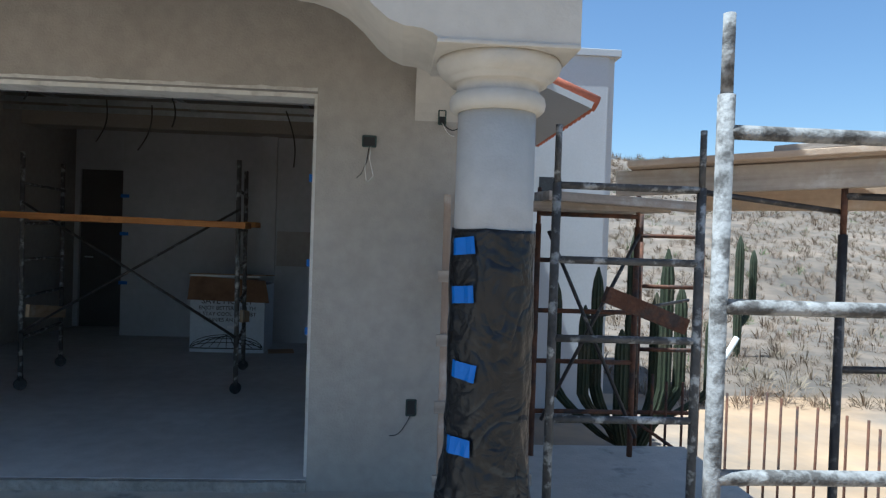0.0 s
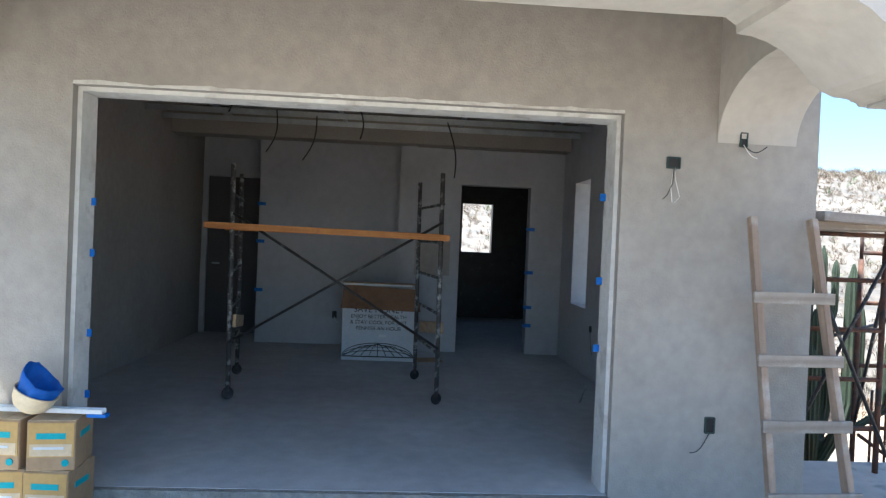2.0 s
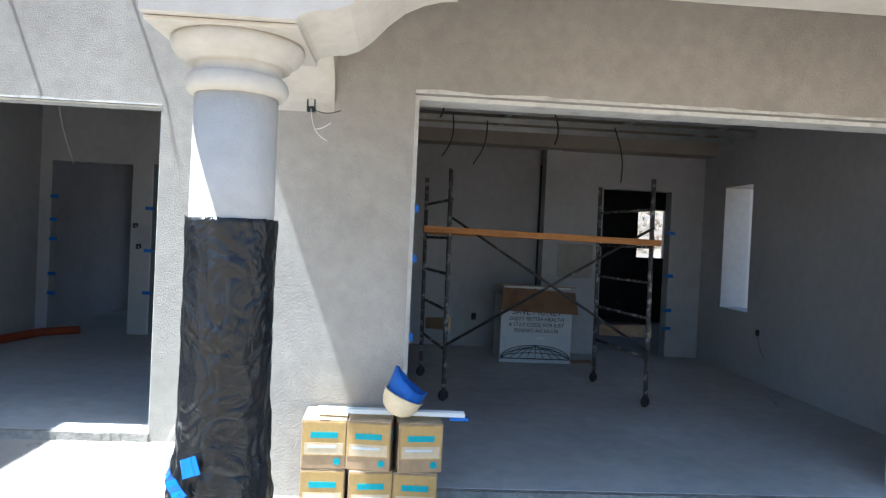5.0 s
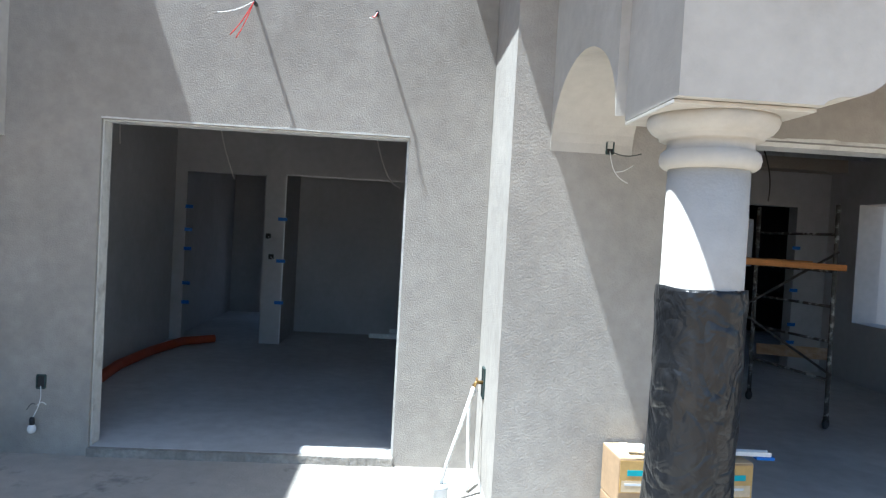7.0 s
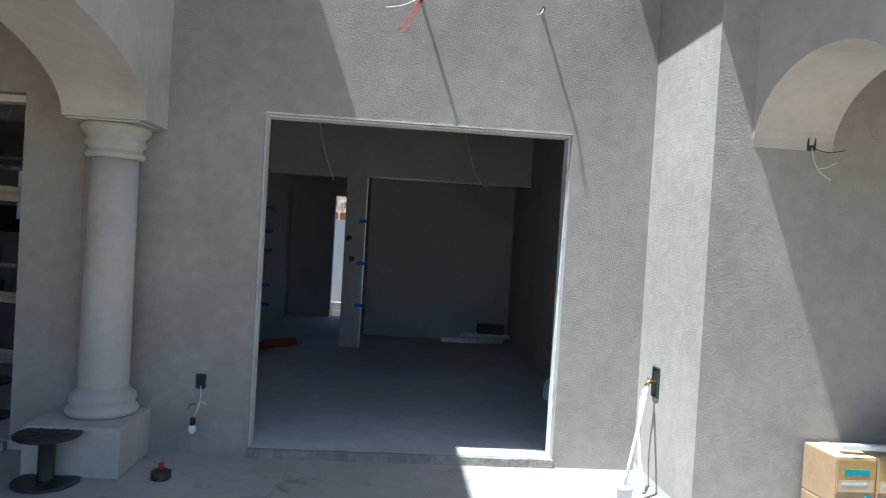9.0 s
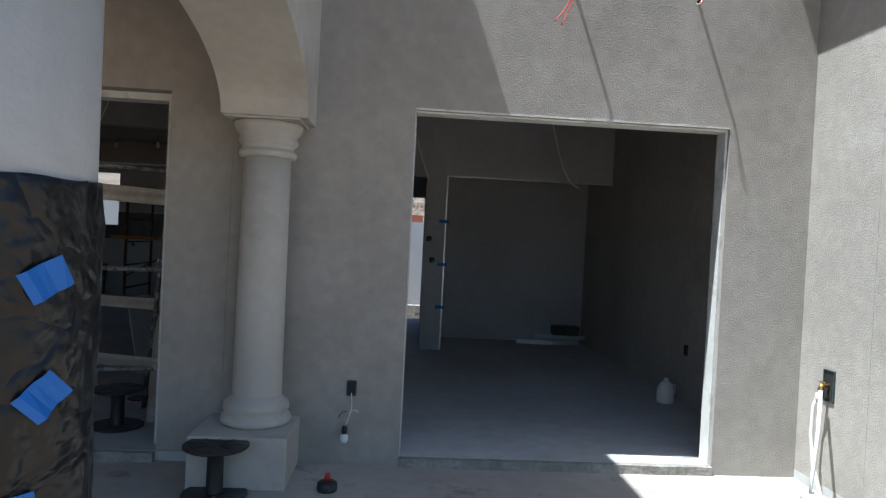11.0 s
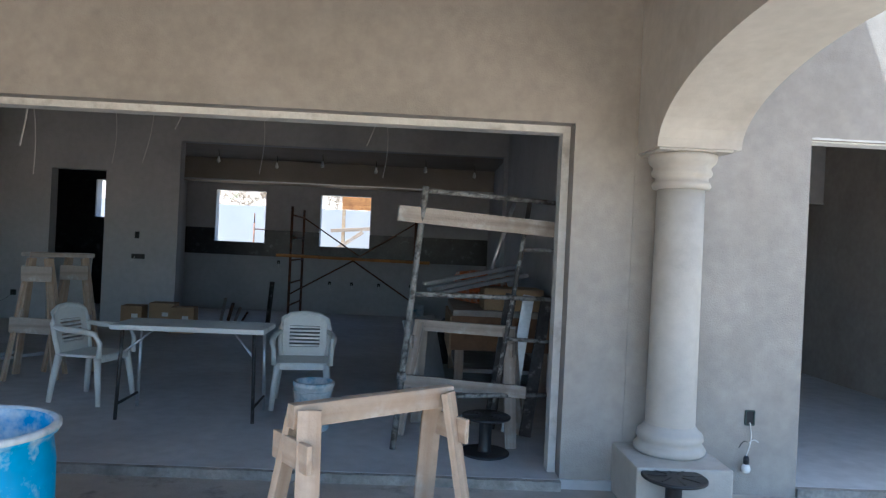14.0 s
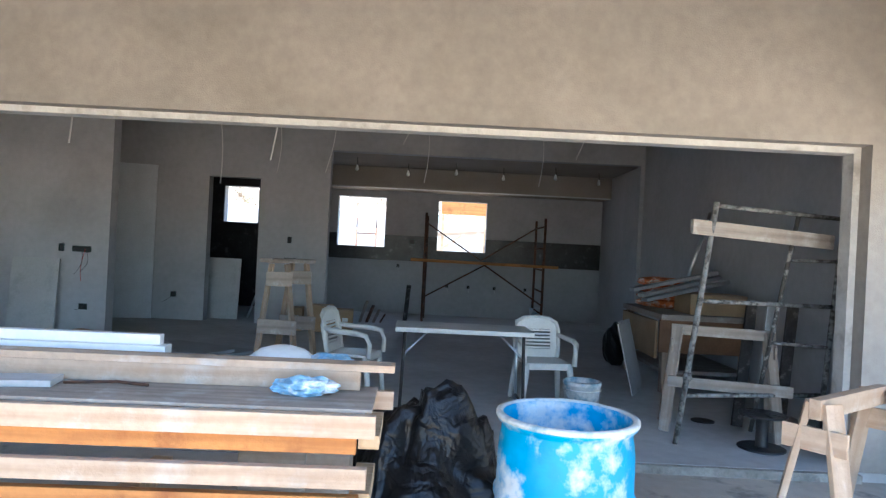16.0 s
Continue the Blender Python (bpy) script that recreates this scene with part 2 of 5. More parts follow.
ORANGE_BAG = material("orange_sack", (0.55, 0.15, 0.04), 0.7, spread=0.2, scale=10, bump=0.3, second=(0.65, 0.62, 0.56), second_at=0.55, second_scale=9)
DRYWALL = material("drywall_sheet", (0.46, 0.46, 0.45), 0.85, spread=0.08, bump=0.04, second=(0.36, 0.36, 0.35), second_at=0.6)
GREEN_BOX = material("junction_plastic", (0.03, 0.055, 0.05), 0.6, spread=0.3, scale=30, bump=0.2)


# ---- mesh helpers ----
def box(bm, c, s, rot=None, bev=0.0):
    m = Matrix.Translation(c) @ (rot or Matrix.Identity(4)) @ Matrix.Diagonal((*s, 1))
    r = bmesh.ops.create_cube(bm, size=1, matrix=m)
    if bev:
        es = list({e for v in r["verts"] for e in v.link_edges})
        bmesh.ops.bevel(bm, geom=es, offset=bev, segments=2, affect="EDGES", profile=0.6)
    return bm


def rz(a):
    return Matrix.Rotation(radians(a), 4, "Z")


def rx(a):
    return Matrix.Rotation(radians(a), 4, "X")


def ry(a):
    return Matrix.Rotation(radians(a), 4, "Y")


def tube(bm, pts, r, seg=8, cap=True):
    """A round tube through points; r is a number or one radius per point."""
    pts = [Vector(p) for p in pts]
    rs = r if isinstance(r, (list, tuple)) else [r] * len(pts)
    rings = []
    for i, p in enumerate(pts):
        d = (pts[min(i + 1, len(pts) - 1)] - pts[max(i - 1, 0)]).normalized()
        side = d.cross(Vector((0.31, 0.17, 0.93)))
        if side.length < 0.1:
            side = d.cross(Vector((1, 0, 0)))
        side.normalize()
        up = side.cross(d)
        rings.append([bm.verts.new(p + rs[i] * (math.cos(2 * math.pi * k / seg) * side + math.sin(2 * math.pi * k / seg) * up)) for k in range(seg)])
    for a, b in zip(rings, rings[1:]):
        for k in range(seg):
            f = bm.faces.new((a[k], a[(k + 1) % seg], b[(k + 1) % seg], b[k]))
            f.smooth = True
    if cap:
        bm.faces.new(rings[0][::-1])
        bm.faces.new(rings[-1])
    return bm


def lathe(bm, prof, seg=32, wob=None, smooth=True, at=(0, 0), caps=True):
    """A turned shape from (radius, height) pairs; wob(angle, z) changes the radius."""
    rings = []
    for r, z in prof:
        ring = []
        for k in range(seg):
            a = 2 * math.pi * k / seg
            q = r + (wob(a, z) if wob else 0)
            ring.append(bm.verts.new((at[0] + q * math.cos(a), at[1] + q * math.sin(a), z)))
        rings.append(ring)
    for a, b in zip(rings, rings[1:]):
        for k in range(seg):
            f = bm.faces.new((a[k], a[(k + 1) % seg], b[(k + 1) % seg], b[k]))
            f.smooth = smooth
    if caps:
        bm.faces.new(rings[0][::-1])
        bm.faces.new(rings[-1])
    return bm


def prism(bm, outline, y0, y1, m=None):
    """Extrudes an outline of (x, z) pairs from y0 to y1."""
    m = m or Matrix.Identity(4)
    a = [bm.verts.new(m @ Vector((x, y0, z))) for x, z in outline]
    b = [bm.verts.new(m @ Vector((x, y1, z))) for x, z in outline]
    n = len(outline)
    for k in range(n):
        bm.faces.new((a[k], a[(k + 1) % n], b[(k + 1) % n], b[k]))
    bm.faces.new(a[::-1])
    bm.faces.new(b)
    bmesh.ops.recalc_face_normals(bm, faces=bm.faces)
    return bm


def mesh_of(name, bm, mat):
    me = bpy.data.meshes.new(name)
    bm.normal_update()
    bm.to_mesh(me)
    bm.free()
    me.materials.append(mat)
    return me


def part(name, bm, mat, parent=None, label=""):
    """Links a bmesh as one mesh object under a thing or a part."""
    ob = new(name, mesh_of(name, bm, mat))
    if parent:
        ob.parent = parent
    if label:
        ob["label"] = label
    return ob


def thing(name, label, category, m=None, group="", kind=""):
    ob = tagged(new(name), label, category, group, kind)
    ob.matrix_basis = m or Matrix.Identity(4)
    return ob


def solid(name, bm, mat, label, category, m=None, group="", kind=""):
    ob = tagged(part(name, bm, mat), label, category, group, kind)
    ob.matrix_basis = m or Matrix.Identity(4)
    return ob


def B():
    return bmesh.new()


def wall(name, label, axis, a0, a1, b0, b1, z0, z1, holes=(), mat=None, step=0.0):
    """A wall along axis x or y from a0 to a1, b0 to b1 thick, with holes (h0, h1, zlow, zhigh) cut through."""
    us = sorted({a0, a1, *[min(max(h, a0), a1) for q in holes for h in q[:2]]})
    zs = sorted({z0, z1, *[min(max(h, z0), z1) for q in holes for h in q[2:]]})
    bm = B()
    verts = {}

    def v(u, w, z):
        k = (round(u, 4), round(w, 4), round(z, 4))
        if k not in verts:
            verts[k] = bm.verts.new((u, w, z) if axis == "x" else (w, u, z))
        return verts[k]

    def full(i, j):
        if i < 0 or j < 0 or i >= len(us) - 1 or j >= len(zs) - 1:
            return False
        u, z = (us[i] + us[i + 1]) / 2, (zs[j] + zs[j + 1]) / 2
        return not any(h[0] < u < h[1] and h[2] < z < h[3] for h in holes)

    for i in range(len(us) - 1):
        for j in range(len(zs) - 1):
            if not full(i, j):
                continue
            u0, u1, l, h = us[i], us[i + 1], zs[j], zs[j + 1]
            bm.faces.new((v(u0, b0, l), v(u1, b0, l), v(u1, b0, h), v(u0, b0, h)))
            bm.faces.new((v(u0, b1, l), v(u0, b1, h), v(u1, b1, h), v(u1, b1, l)))
            if not full(i - 1, j):
                bm.faces.new((v(u0, b0, l), v(u0, b0, h), v(u0, b1, h), v(u0, b1, l)))
            if not full(i + 1, j):
                bm.faces.new((v(u1, b0, l), v(u1, b1, l), v(u1, b1, h), v(u1, b0, h)))
            if not full(i, j - 1):
                bm.faces.new((v(u0, b0, l), v(u0, b1, l), v(u1, b1, l), v(u1, b0, l)))
            if not full(i, j + 1):
                bm.faces.new((v(u0, b0, h), v(u1, b0, h), v(u1, b1, h), v(u0, b1, h)))
    bmesh.ops.recalc_face_normals(bm, faces=bm.faces)
    return solid(name, bm, mat or PLASTER, label, "wall", kind="structure")


def slab(name, label, category, x0, x1, y0, y1, z0, z1, mat):
    return solid(name, box(B(), ((x0 + x1) / 2, (y0 + y1) / 2, (z0 + z1) / 2), (x1 - x0, y1 - y0, z1 - z0)), mat, label, category, kind="structure")


# ---- large structure ----
W1, W2 = 3.90, 4.82          # front wall of the bedroom bay, courtyard wall
TZ = -0.06                   # terrace level
slab("floor_bedroom", "bare grey concrete floor, dusty", "floor", -3.55, 1.9, W1 + 0.02, 10.6, -0.25, 0.0, CONCRETE)
slab("floor_study", "bare grey concrete floor, dusty", "floor", -7.35, -3.55, W2 + 0.02, 12.4, -0.25, 0.0, CONCRETE)
slab("floor_living", "bare grey concrete floor with plaster spills", "floor", -17.2, -7.35, W2 - 0.02, 14.7, -0.25, 0.0, CONCRETE)
slab("floor_passage", "dark concrete passage floor", "floor", -3.4, 3.95, 10.6, 13.1, -0.25, 0.0, CONCRETE)
slab("terrace", "pale rough concrete terrace slab with stains", "terrace", -17.2, 3.35, 1.15, W2 + 0.02, -0.45, TZ, TERRACE)
# Out of view; added to warm and weaken light bounced up the walls.
slab("yard_soil_bounce", "unseen trodden dry soil in front of the terrace, added for warm bounce", "ground", -17.2, 3.35, -6.0, 1.148, -0.45, TZ - 0.02, SOIL)

wall("wall_bedroom_front", "grey cement plastered bay wall around a wide opening", "x", -3.55, 1.88, W1, W1 + 0.25, TZ, 3.8, [(-2.41, 0.70, TZ - 1, 2.24)])
wall("wall_courtyard", "sunlit grey cement plastered courtyard wall", "x", -7.35, -3.552, W2, W2 + 0.15, TZ, 5.6, [(-6.21, -4.125, TZ - 1, 2.245)])
wall("wall_living_front", "cement plastered porch wall with a very wide opening", "x", -17.2, -7.352, W2, W2 + 0.25, TZ, 5.6, [(-16.2, -7.745, TZ - 1, 2.27)])
wall("wall_partition_bedroom", "plastered wall between two rooms", "y", W1 + 0.252, 13.1, -3.55, -3.43, 0, 3.8, mat=PLASTER)
wall("wall_partition_living", "plastered wall between living room and study", "y", W2 + 0.152, 14.7, -7.348, -7.12, 0, 3.6, mat=PLASTER_IN)
wall("wall_bedroom_side", "plastered side wall with an unframed window hole", "y", W1 + 0.252, 9.07, 1.56, 1.88, 0, 3.8, [(7.61, 8.27, 0.75, 2.23)], mat=PLASTER_IN)
wall("wall_bedroom_back", "plastered back wall", "x", -2.47, -0.602, 9.2, 9.4, 0, 3.2, mat=PLASTER_IN)
wall("wall_bedroom_back_door", "plastered back wall with a dark doorway", "x", -0.60, 1.56, 8.87, 9.07, 0, 3.2, [(0.20, 1.12, -1, 2.2)], mat=PLASTER_IN)
wall("wall_hall_end", "dark hall end wall with a doorway", "x", -3.43, -2.47, 9.95, 10.1, 0, 3.2, [(-3.36, -2.55, -1, 2.25)], mat=PLASTER_IN)
# Passage walls coloured black in place of the unlit room's shade.
wall("wall_passage_back", "passage wall with a small window hole, shade painted black", "x", -3.43, 3.95, 13.0, 13.2, 0, 3.2, [(0.60, 1.18, 1.26, 2.19), (2.15, 2.72, 1.26, 2.19)], mat=TILE_AND_SHADE_BLACK)
wall("wall_closet_cross", "plastered wall hiding the passage, painted black as shade", "y", 9.40, 13.0, -0.8, -0.6, 0, 3.2, mat=TILE_AND_SHADE_BLACK)
wall("wall_study_back", "plastered wall with a doorway and a deep recess", "x", -7.12, -3.55, 9.1, 9.25, 0, 3.6, [(-6.97, -5.96, -1, 2.21), (-5.69, -3.55, -1, 2.24)], mat=PLASTER_IN)
wall("wall_study_recess", "plastered back of the recess", "x", -5.69, -3.55, 10.25, 10.4, 0, 2.6, mat=PLASTER_IN)
wall("wall_recess_side", "plastered recess side wall", "y", 9.252, 12.2, -5.84, -5.69, 0, 2.6, mat=PLASTER_IN)
wall("wall_study_rear", "rear wall with a door hole to the yard", "x", -7.12, -5.69, 12.2, 12.4, 0, 3.6, [(-6.38, -5.86, 0.0, 2.13)], mat=PLASTER_IN)
slab("recess_ceiling", "plastered recess top", "ceiling", -5.69, -3.55, 9.252, 10.25, 2.45, 2.6, PLASTER_IN)
D, K = 11.48, 14.39          # dividing wall, kitchen back wall
wall("wall_living_back", "plastered wall with a doorway and the wide kitchen opening", "x", -17.2, -7.352, D, D + 0.2, 0, 3.6, [(-14.64, -13.78, -1, 2.43), (-12.62, -7.42, -1, 2.96)], mat=PLASTER_IN)
wall("wall_kitchen_back", "plastered kitchen wall with two window holes", "x", -17.2, -7.352, K, K + 0.2, 0, 3.6, [(-12.91, -11.91, 1.38, 2.42), (-10.80, -9.78, 1.36, 2.41), (-15.3, -14.58, 1.75, 2.50)], mat=PLASTER_IN)
wall("wall_kitchen_side", "plastered kitchen end wall", "y", D + 0.2, K, -13.6, -13.5, 0, 3.6, mat=PLASTER_IN)
# Black linings put the back room's darkness into the wall colour.
wall("wall_pantry_side", "back room wall with its unlit shade painted black", "y", D + 0.2, K, -13.7, -13.602, 0, 3.6, mat=TILE_AND_SHADE_BLACK)
wall("wall_pantry_back", "back room wall lining with a window hole, shade painted black", "x", -17.2, -13.702, K - 0.05, K - 0.003, 0, 3.0, [(-15.3, -14.58, 1.75, 2.50)], mat=TILE_AND_SHADE_BLACK)
wall("wall_living_pier", "plastered pier with wall boxes", "x", -17.2, -15.10, 9.1, 9.3, 0, 3.6, mat=PLASTER_IN)
wall("wall_living_end", "plastered far end wall", "y", -6.0, 14.6, -17.4, -17.2, TZ, 5.6, mat=PLASTER_IN)
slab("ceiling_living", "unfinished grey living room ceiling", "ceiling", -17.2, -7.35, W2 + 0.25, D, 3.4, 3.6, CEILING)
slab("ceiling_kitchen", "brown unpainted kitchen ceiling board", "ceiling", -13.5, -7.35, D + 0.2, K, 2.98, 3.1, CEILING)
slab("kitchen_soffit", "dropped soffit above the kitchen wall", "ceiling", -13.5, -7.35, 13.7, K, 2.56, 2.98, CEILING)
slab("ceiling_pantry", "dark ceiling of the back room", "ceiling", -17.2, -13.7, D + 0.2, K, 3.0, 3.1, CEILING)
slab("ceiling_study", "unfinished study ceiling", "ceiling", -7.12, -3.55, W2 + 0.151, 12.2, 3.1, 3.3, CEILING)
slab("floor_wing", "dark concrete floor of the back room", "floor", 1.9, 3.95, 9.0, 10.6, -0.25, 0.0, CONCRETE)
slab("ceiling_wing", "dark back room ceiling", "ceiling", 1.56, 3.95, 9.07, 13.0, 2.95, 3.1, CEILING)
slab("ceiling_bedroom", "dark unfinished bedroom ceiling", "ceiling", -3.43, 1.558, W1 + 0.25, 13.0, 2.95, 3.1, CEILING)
slab("roof_bay", "flat roof slab over the bedroom bay", "roof", -3.93, 2.1, 1.7, 13.2, 3.8, 4.0, PLASTER)
slab("roof_porch", "flat roof slab over the porch", "roof", -17.4, -7.34, 1.0, W2, 4.5, 4.7, PLASTER)
slab("roof_house", "flat roof over the rooms behind", "roof", -17.4, -7.35, W2 + 0.25, 14.7, 4.2, 4.4, PLASTER)
slab("roof_study", "flat roof over the study", "roof", -7.34, -3.56, W2 + 0.151, 12.4, 3.6, 3.8, PLASTER)

# kitchen tile band and recess ledge
for x0, x1, z0, z1 in ((-13.5, -12.91, 1.11, 1.64), (-12.91, -11.91, 1.11, 1.38), (-11.91, -10.80, 1.11, 1.64), (-10.80, -9.78, 1.11, 1.36), (-9.78, -7.36, 1.11, 1.64)):
    slab("tile_band", "black unfinished tile band on the kitchen wall", "trim", x0, x1, K - 0.012, K, z0, z1, TILE_AND_SHADE_BLACK)


# skim bands and reveals of the openings
def frame_band(name, label, x0, x1, y0, y1, ztop, w, mat=TRIM, zb=0.0):
    ob = tagged(new(name), label, "trim", kind="structure")
    part("jamb", box(B(), (x0 - w / 2, (y0 + y1) / 2, (zb + ztop) / 2), (w, y1 - y0, ztop - zb)), mat, ob)
    part("jamb", box(B(), (x1 + w / 2, (y0 + y1) / 2, (zb + ztop) / 2), (w, y1 - y0, ztop - zb)), mat, ob)
    part("head", box(B(), ((x0 + x1) / 2, (y0 + y1) / 2, ztop + w / 2), (x1 - x0 + 2 * w, y1 - y0, w)), mat, ob)
    return ob


frame_band("trim_bedroom", "white skimmed reveal of the wide opening", -2.385, 0.675, W1 + 0.06, W1 + 0.252, 2.215, 0.035)
frame_band("trim_study", "white skimmed reveal of the courtyard opening", -6.2, -4.14, W2 + 0.03, W2 + 0.153, 2.233, 0.015)
frame_band("trim_living", "grey skimmed reveal of the very wide opening", -16.15, -7.80, W2 + 0.12, W2 + 0.254, 2.225, 0.05, TRIM)


def ragged_skim(name, label, x0, x1, y, z0, w, amp, mat, seed):
    """A thin skim coat with an uneven upper edge along a lintel."""
    bm = B()
    n = int((x1 - x0) / 0.035)
    up = [z0 + w + amp * (noise.noise((k * 0.13, seed, 0)) + 0.6 * noise.noise((k * 0.55, seed, 3))) for k in range(n + 1)]
    rows = [[bm.verts.new((x0 + (x1 - x0) * k / n, yy, z)) for k, z in enumerate(zz)] for yy, zz in ((y, [z0] * (n + 1)), (y - 0.004, [z0] * (n + 1)), (y - 0.004, up), (y, up))]
    for a, b in zip(rows, rows[1:]):
        for k in range(n):
            bm.faces.new((a[k], a[k + 1], b[k + 1], b[k]))
    bmesh.ops.recalc_face_normals(bm, faces=bm.faces)
    return solid(name, bm, mat, label, "trim", kind="structure")


ragged_skim("skim_bedroom", "ragged white skim along the lintel", -2.41, 0.70, W1, 2.241, 0.018, 0.012, TRIM, 1.0)
ragged_skim("skim_living", "ragged grey skim along the lintel", -16.2, -7.745, W2, 2.271, 0.035, 0.022, PLASTER, 4.0)
ragged_skim("skim_study", "ragged skim along the lintel", -6.21, -4.125, W2, 2.246, 0.012, 0.008, TRIM, 7.0)

# step edges: rough concrete lip under each opening
for x0, x1, y0 in ((-2.41, 0.70, W1), (-6.21, -4.125, W2), (-16.2, -7.745, W2 - 0.04)):
    bm = B()
    n = int((x1 - x0) / 0.06)
    for i in range(n):
        u0, u1 = x0 + (x1 - x0) * i / n, x0 + (x1 - x0) * (i + 1) / n
        d = 0.012 * noise.noise((u0 * 5, y0, 0))
        box(bm, ((u0 + u1) / 2, y0 + d, TZ + 0.027), (u1 - u0, 0.05, 0.06 + 0.006 * noise.noise((u0 * 9, 1, y0))))
    solid("threshold", bm, ROUGH_EDGE, "broken concrete lip of the floor slab", "threshold", kind="structure")

# front beam with corbelled ends
XC1, XC2, YC = 1.53, -3.05, 2.48
prof = [(0.0, 2.08), (0.235, 2.08), (0.25, 2.095), (0.29, 2.11), (0.35, 2.115), (0.40, 2.135), (0.45, 2.175), (0.51, 2.24), (0.57, 2.29), (0.64, 2.325), (0.71, 2.345), (0.77, 2.35), (0.775, 2.385), (0.82, 2.415)]
out = [(XC2 - 0.24, 2.08)] + [(XC2 + u, z) for u, z in prof[1:]] + [(XC1 - u, z) for u, z in prof[:0:-1]] + [(XC1 + 0.24, 2.08), (XC1 + 0.24, 3.8), (XC2 - 0.24, 3.8)]
solid("beam_bay", prism(B(), out, YC - 0.28, YC + 0.24), STONE, "smooth plastered porch beam with curved corbel ends", "beam", kind="structure")


def cross_arch(name, x0, x1, y0, y1, zs, rise, top, cy, r, label, mat=STONE):
    """Wall pierced by an arch, running along y."""
    pts = [(y0, zs), (cy - r, zs)] + [(cy - r * math.cos(math.pi * k / 24), zs + rise * math.sin(math.pi * k / 24)) for k in range(1, 24)] + [(cy + r, zs), (y1, zs), (y1, top), (y0, top)]
    cl = []
    for p in pts:
        if not cl or (abs(p[0] - cl[-1][0]) + abs(p[1] - cl[-1][1])) > 1e-4:
            cl.append(p)
    bm = B()
    a = [bm.verts.new((x0, y, z)) for y, z in cl]
    b = [bm.verts.new((x1, y, z)) for y, z in cl]
    n = len(cl)
    for k in range(n):
        bm.faces.new((a[k], a[(k + 1) % n], b[(k + 1) % n], b[k]))
    bm.faces.new(a[::-1])
    bm.faces.new(b)
    bmesh.ops.recalc_face_normals(bm, faces=bm.faces)
    return solid(name, bm, mat, label, "arch", kind="structure")


cross_arch("arch_bay_west", -3.33, -2.86, YC + 0.242, W1, 2.10, 0.40, 3.8, 3.311, 0.587, "plastered arch between wall and column")
cross_arch("arch_bay_east", 1.26, 1.74, YC + 0.242, W1, 2.10, 0.38, 3.8, 3.311, 0.587, "plastered arch between wall and column")
cross_arch("arch_porch", -7.34, -6.84, 1.40, W2, 2.09, 0.40, 5.6, 3.18, 1.27, "long low plastered arch between porch and courtyard")


# Assumed beam above the view, added to hold sky light off the porch.
slab("beam_porch_unseen", "unseen plastered front beam, added to keep sky light off the porch", "beam", -17.2, -7.34, 1.40, 1.92, 2.45, 4.5, STONE)


def column(label, x, y, film=None, half=False, zb=TZ):
    ob = thing("column", label, "column", pose(x, y, 0), kind="structure")
    shaft_r = 0.145
    part("shaft", lathe(B(), [(shaft_r + 0.004, zb), (shaft_r + 0.004, 0.5), (shaft_r, 1.2), (shaft_r - 0.004, 1.895)], 48), STONE, ob)
    cap = [(0.14, 1.878), (0.158, 1.881), (0.170, 1.893), (0.175, 1.914), (0.170, 1.935), (0.158, 1.947), (0.150, 1.951), (0.149, 1.978), (0.160, 1.981), (0.178, 1.984), (0.180, 1.996), (0.188, 2.000), (0.206, 2.010), (0.220, 2.028), (0.226, 2.048), (0.222, 2.064)]
    if half:
        cap = [(0.14, 1.86), (0.168, 1.865), (0.176, 1.885), (0.168, 1.905), (0.158, 1.91), (0.158, 1.935), (0.176, 1.945), (0.182, 1.965), (0.172, 1.985), (0.172, 2.0), (0.195, 2.02), (0.205, 2.045), (0.205, 2.07), (0.19, 2.076)]
    part("capital", lathe(B(), cap, 48), STONE, ob)
    part("abacus", box(B(), (0, 0, 2.071 if not half else 2.082), (0.48 if not half else 0.44, 0.48 if not half else 0.44, 0.014), bev=0.004), STONE, ob)
    if half:
        part("base", lathe(B(), [(0.20, 0.245), (0.215, 0.26), (0.215, 0.28), (0.20, 0.30), (0.19, 0.305), (0.19, 0.325), (0.20, 0.335), (0.195, 0.37), (0.175, 0.385), (0.165, 0.395), (0.148, 0.42)], 48), STONE, ob)
        part("plinth", box(B(), (-0.03, -0.09, (TZ + 0.245) / 2), (0.56, 0.52, 0.245 - TZ), bev=0.012), STONE, ob)
    if film:
        sd = x * 7.3

        def wob(a, z):
            low = min(0.3, max(0.0, 0.80 - z))
            w = 0.010 * noise.noise((math.cos(a) * 2.2 + sd, math.sin(a) * 2.2, z * 5)) + 0.005 * abs(noise.noise((math.cos(a) * 5 + sd, math.sin(a) * 5, z * 16 + 3 * math.sin(a * 2)))) + 0.006 * noise.noise((math.cos(a) * 7 + sd, math.sin(a) * 7, z * 11))
            return max(-0.002, w * 0.8) * (1.0 + 3.5 * low) + 0.22 * low * low + (0.03 if z < TZ + 0.05 else 0)

        rows = 110
        pr = [(0.1525, TZ + 0.004 + (film - TZ) * i / rows) for i in range(rows + 1)]
        bm = lathe(B(), pr, 96, wob)
        bm.verts.ensure_lookup_table()
        for v in bm.verts:
            if v.co.z > film - 0.004:
                a = math.atan2(v.co.y, v.co.x)
                v.co.z += 0.007 * noise.noise((math.cos(a) * 2 + sd, math.sin(a) * 2, 0)) + 0.005 * noise.noise((math.cos(a) * 7 + sd, math.sin(a) * 7, 4))
        part("plastic_wrap", bm, BLACK_FILM, ob, "crumpled black plastic film taped round the shaft")
        return ob, wob
    return ob, None


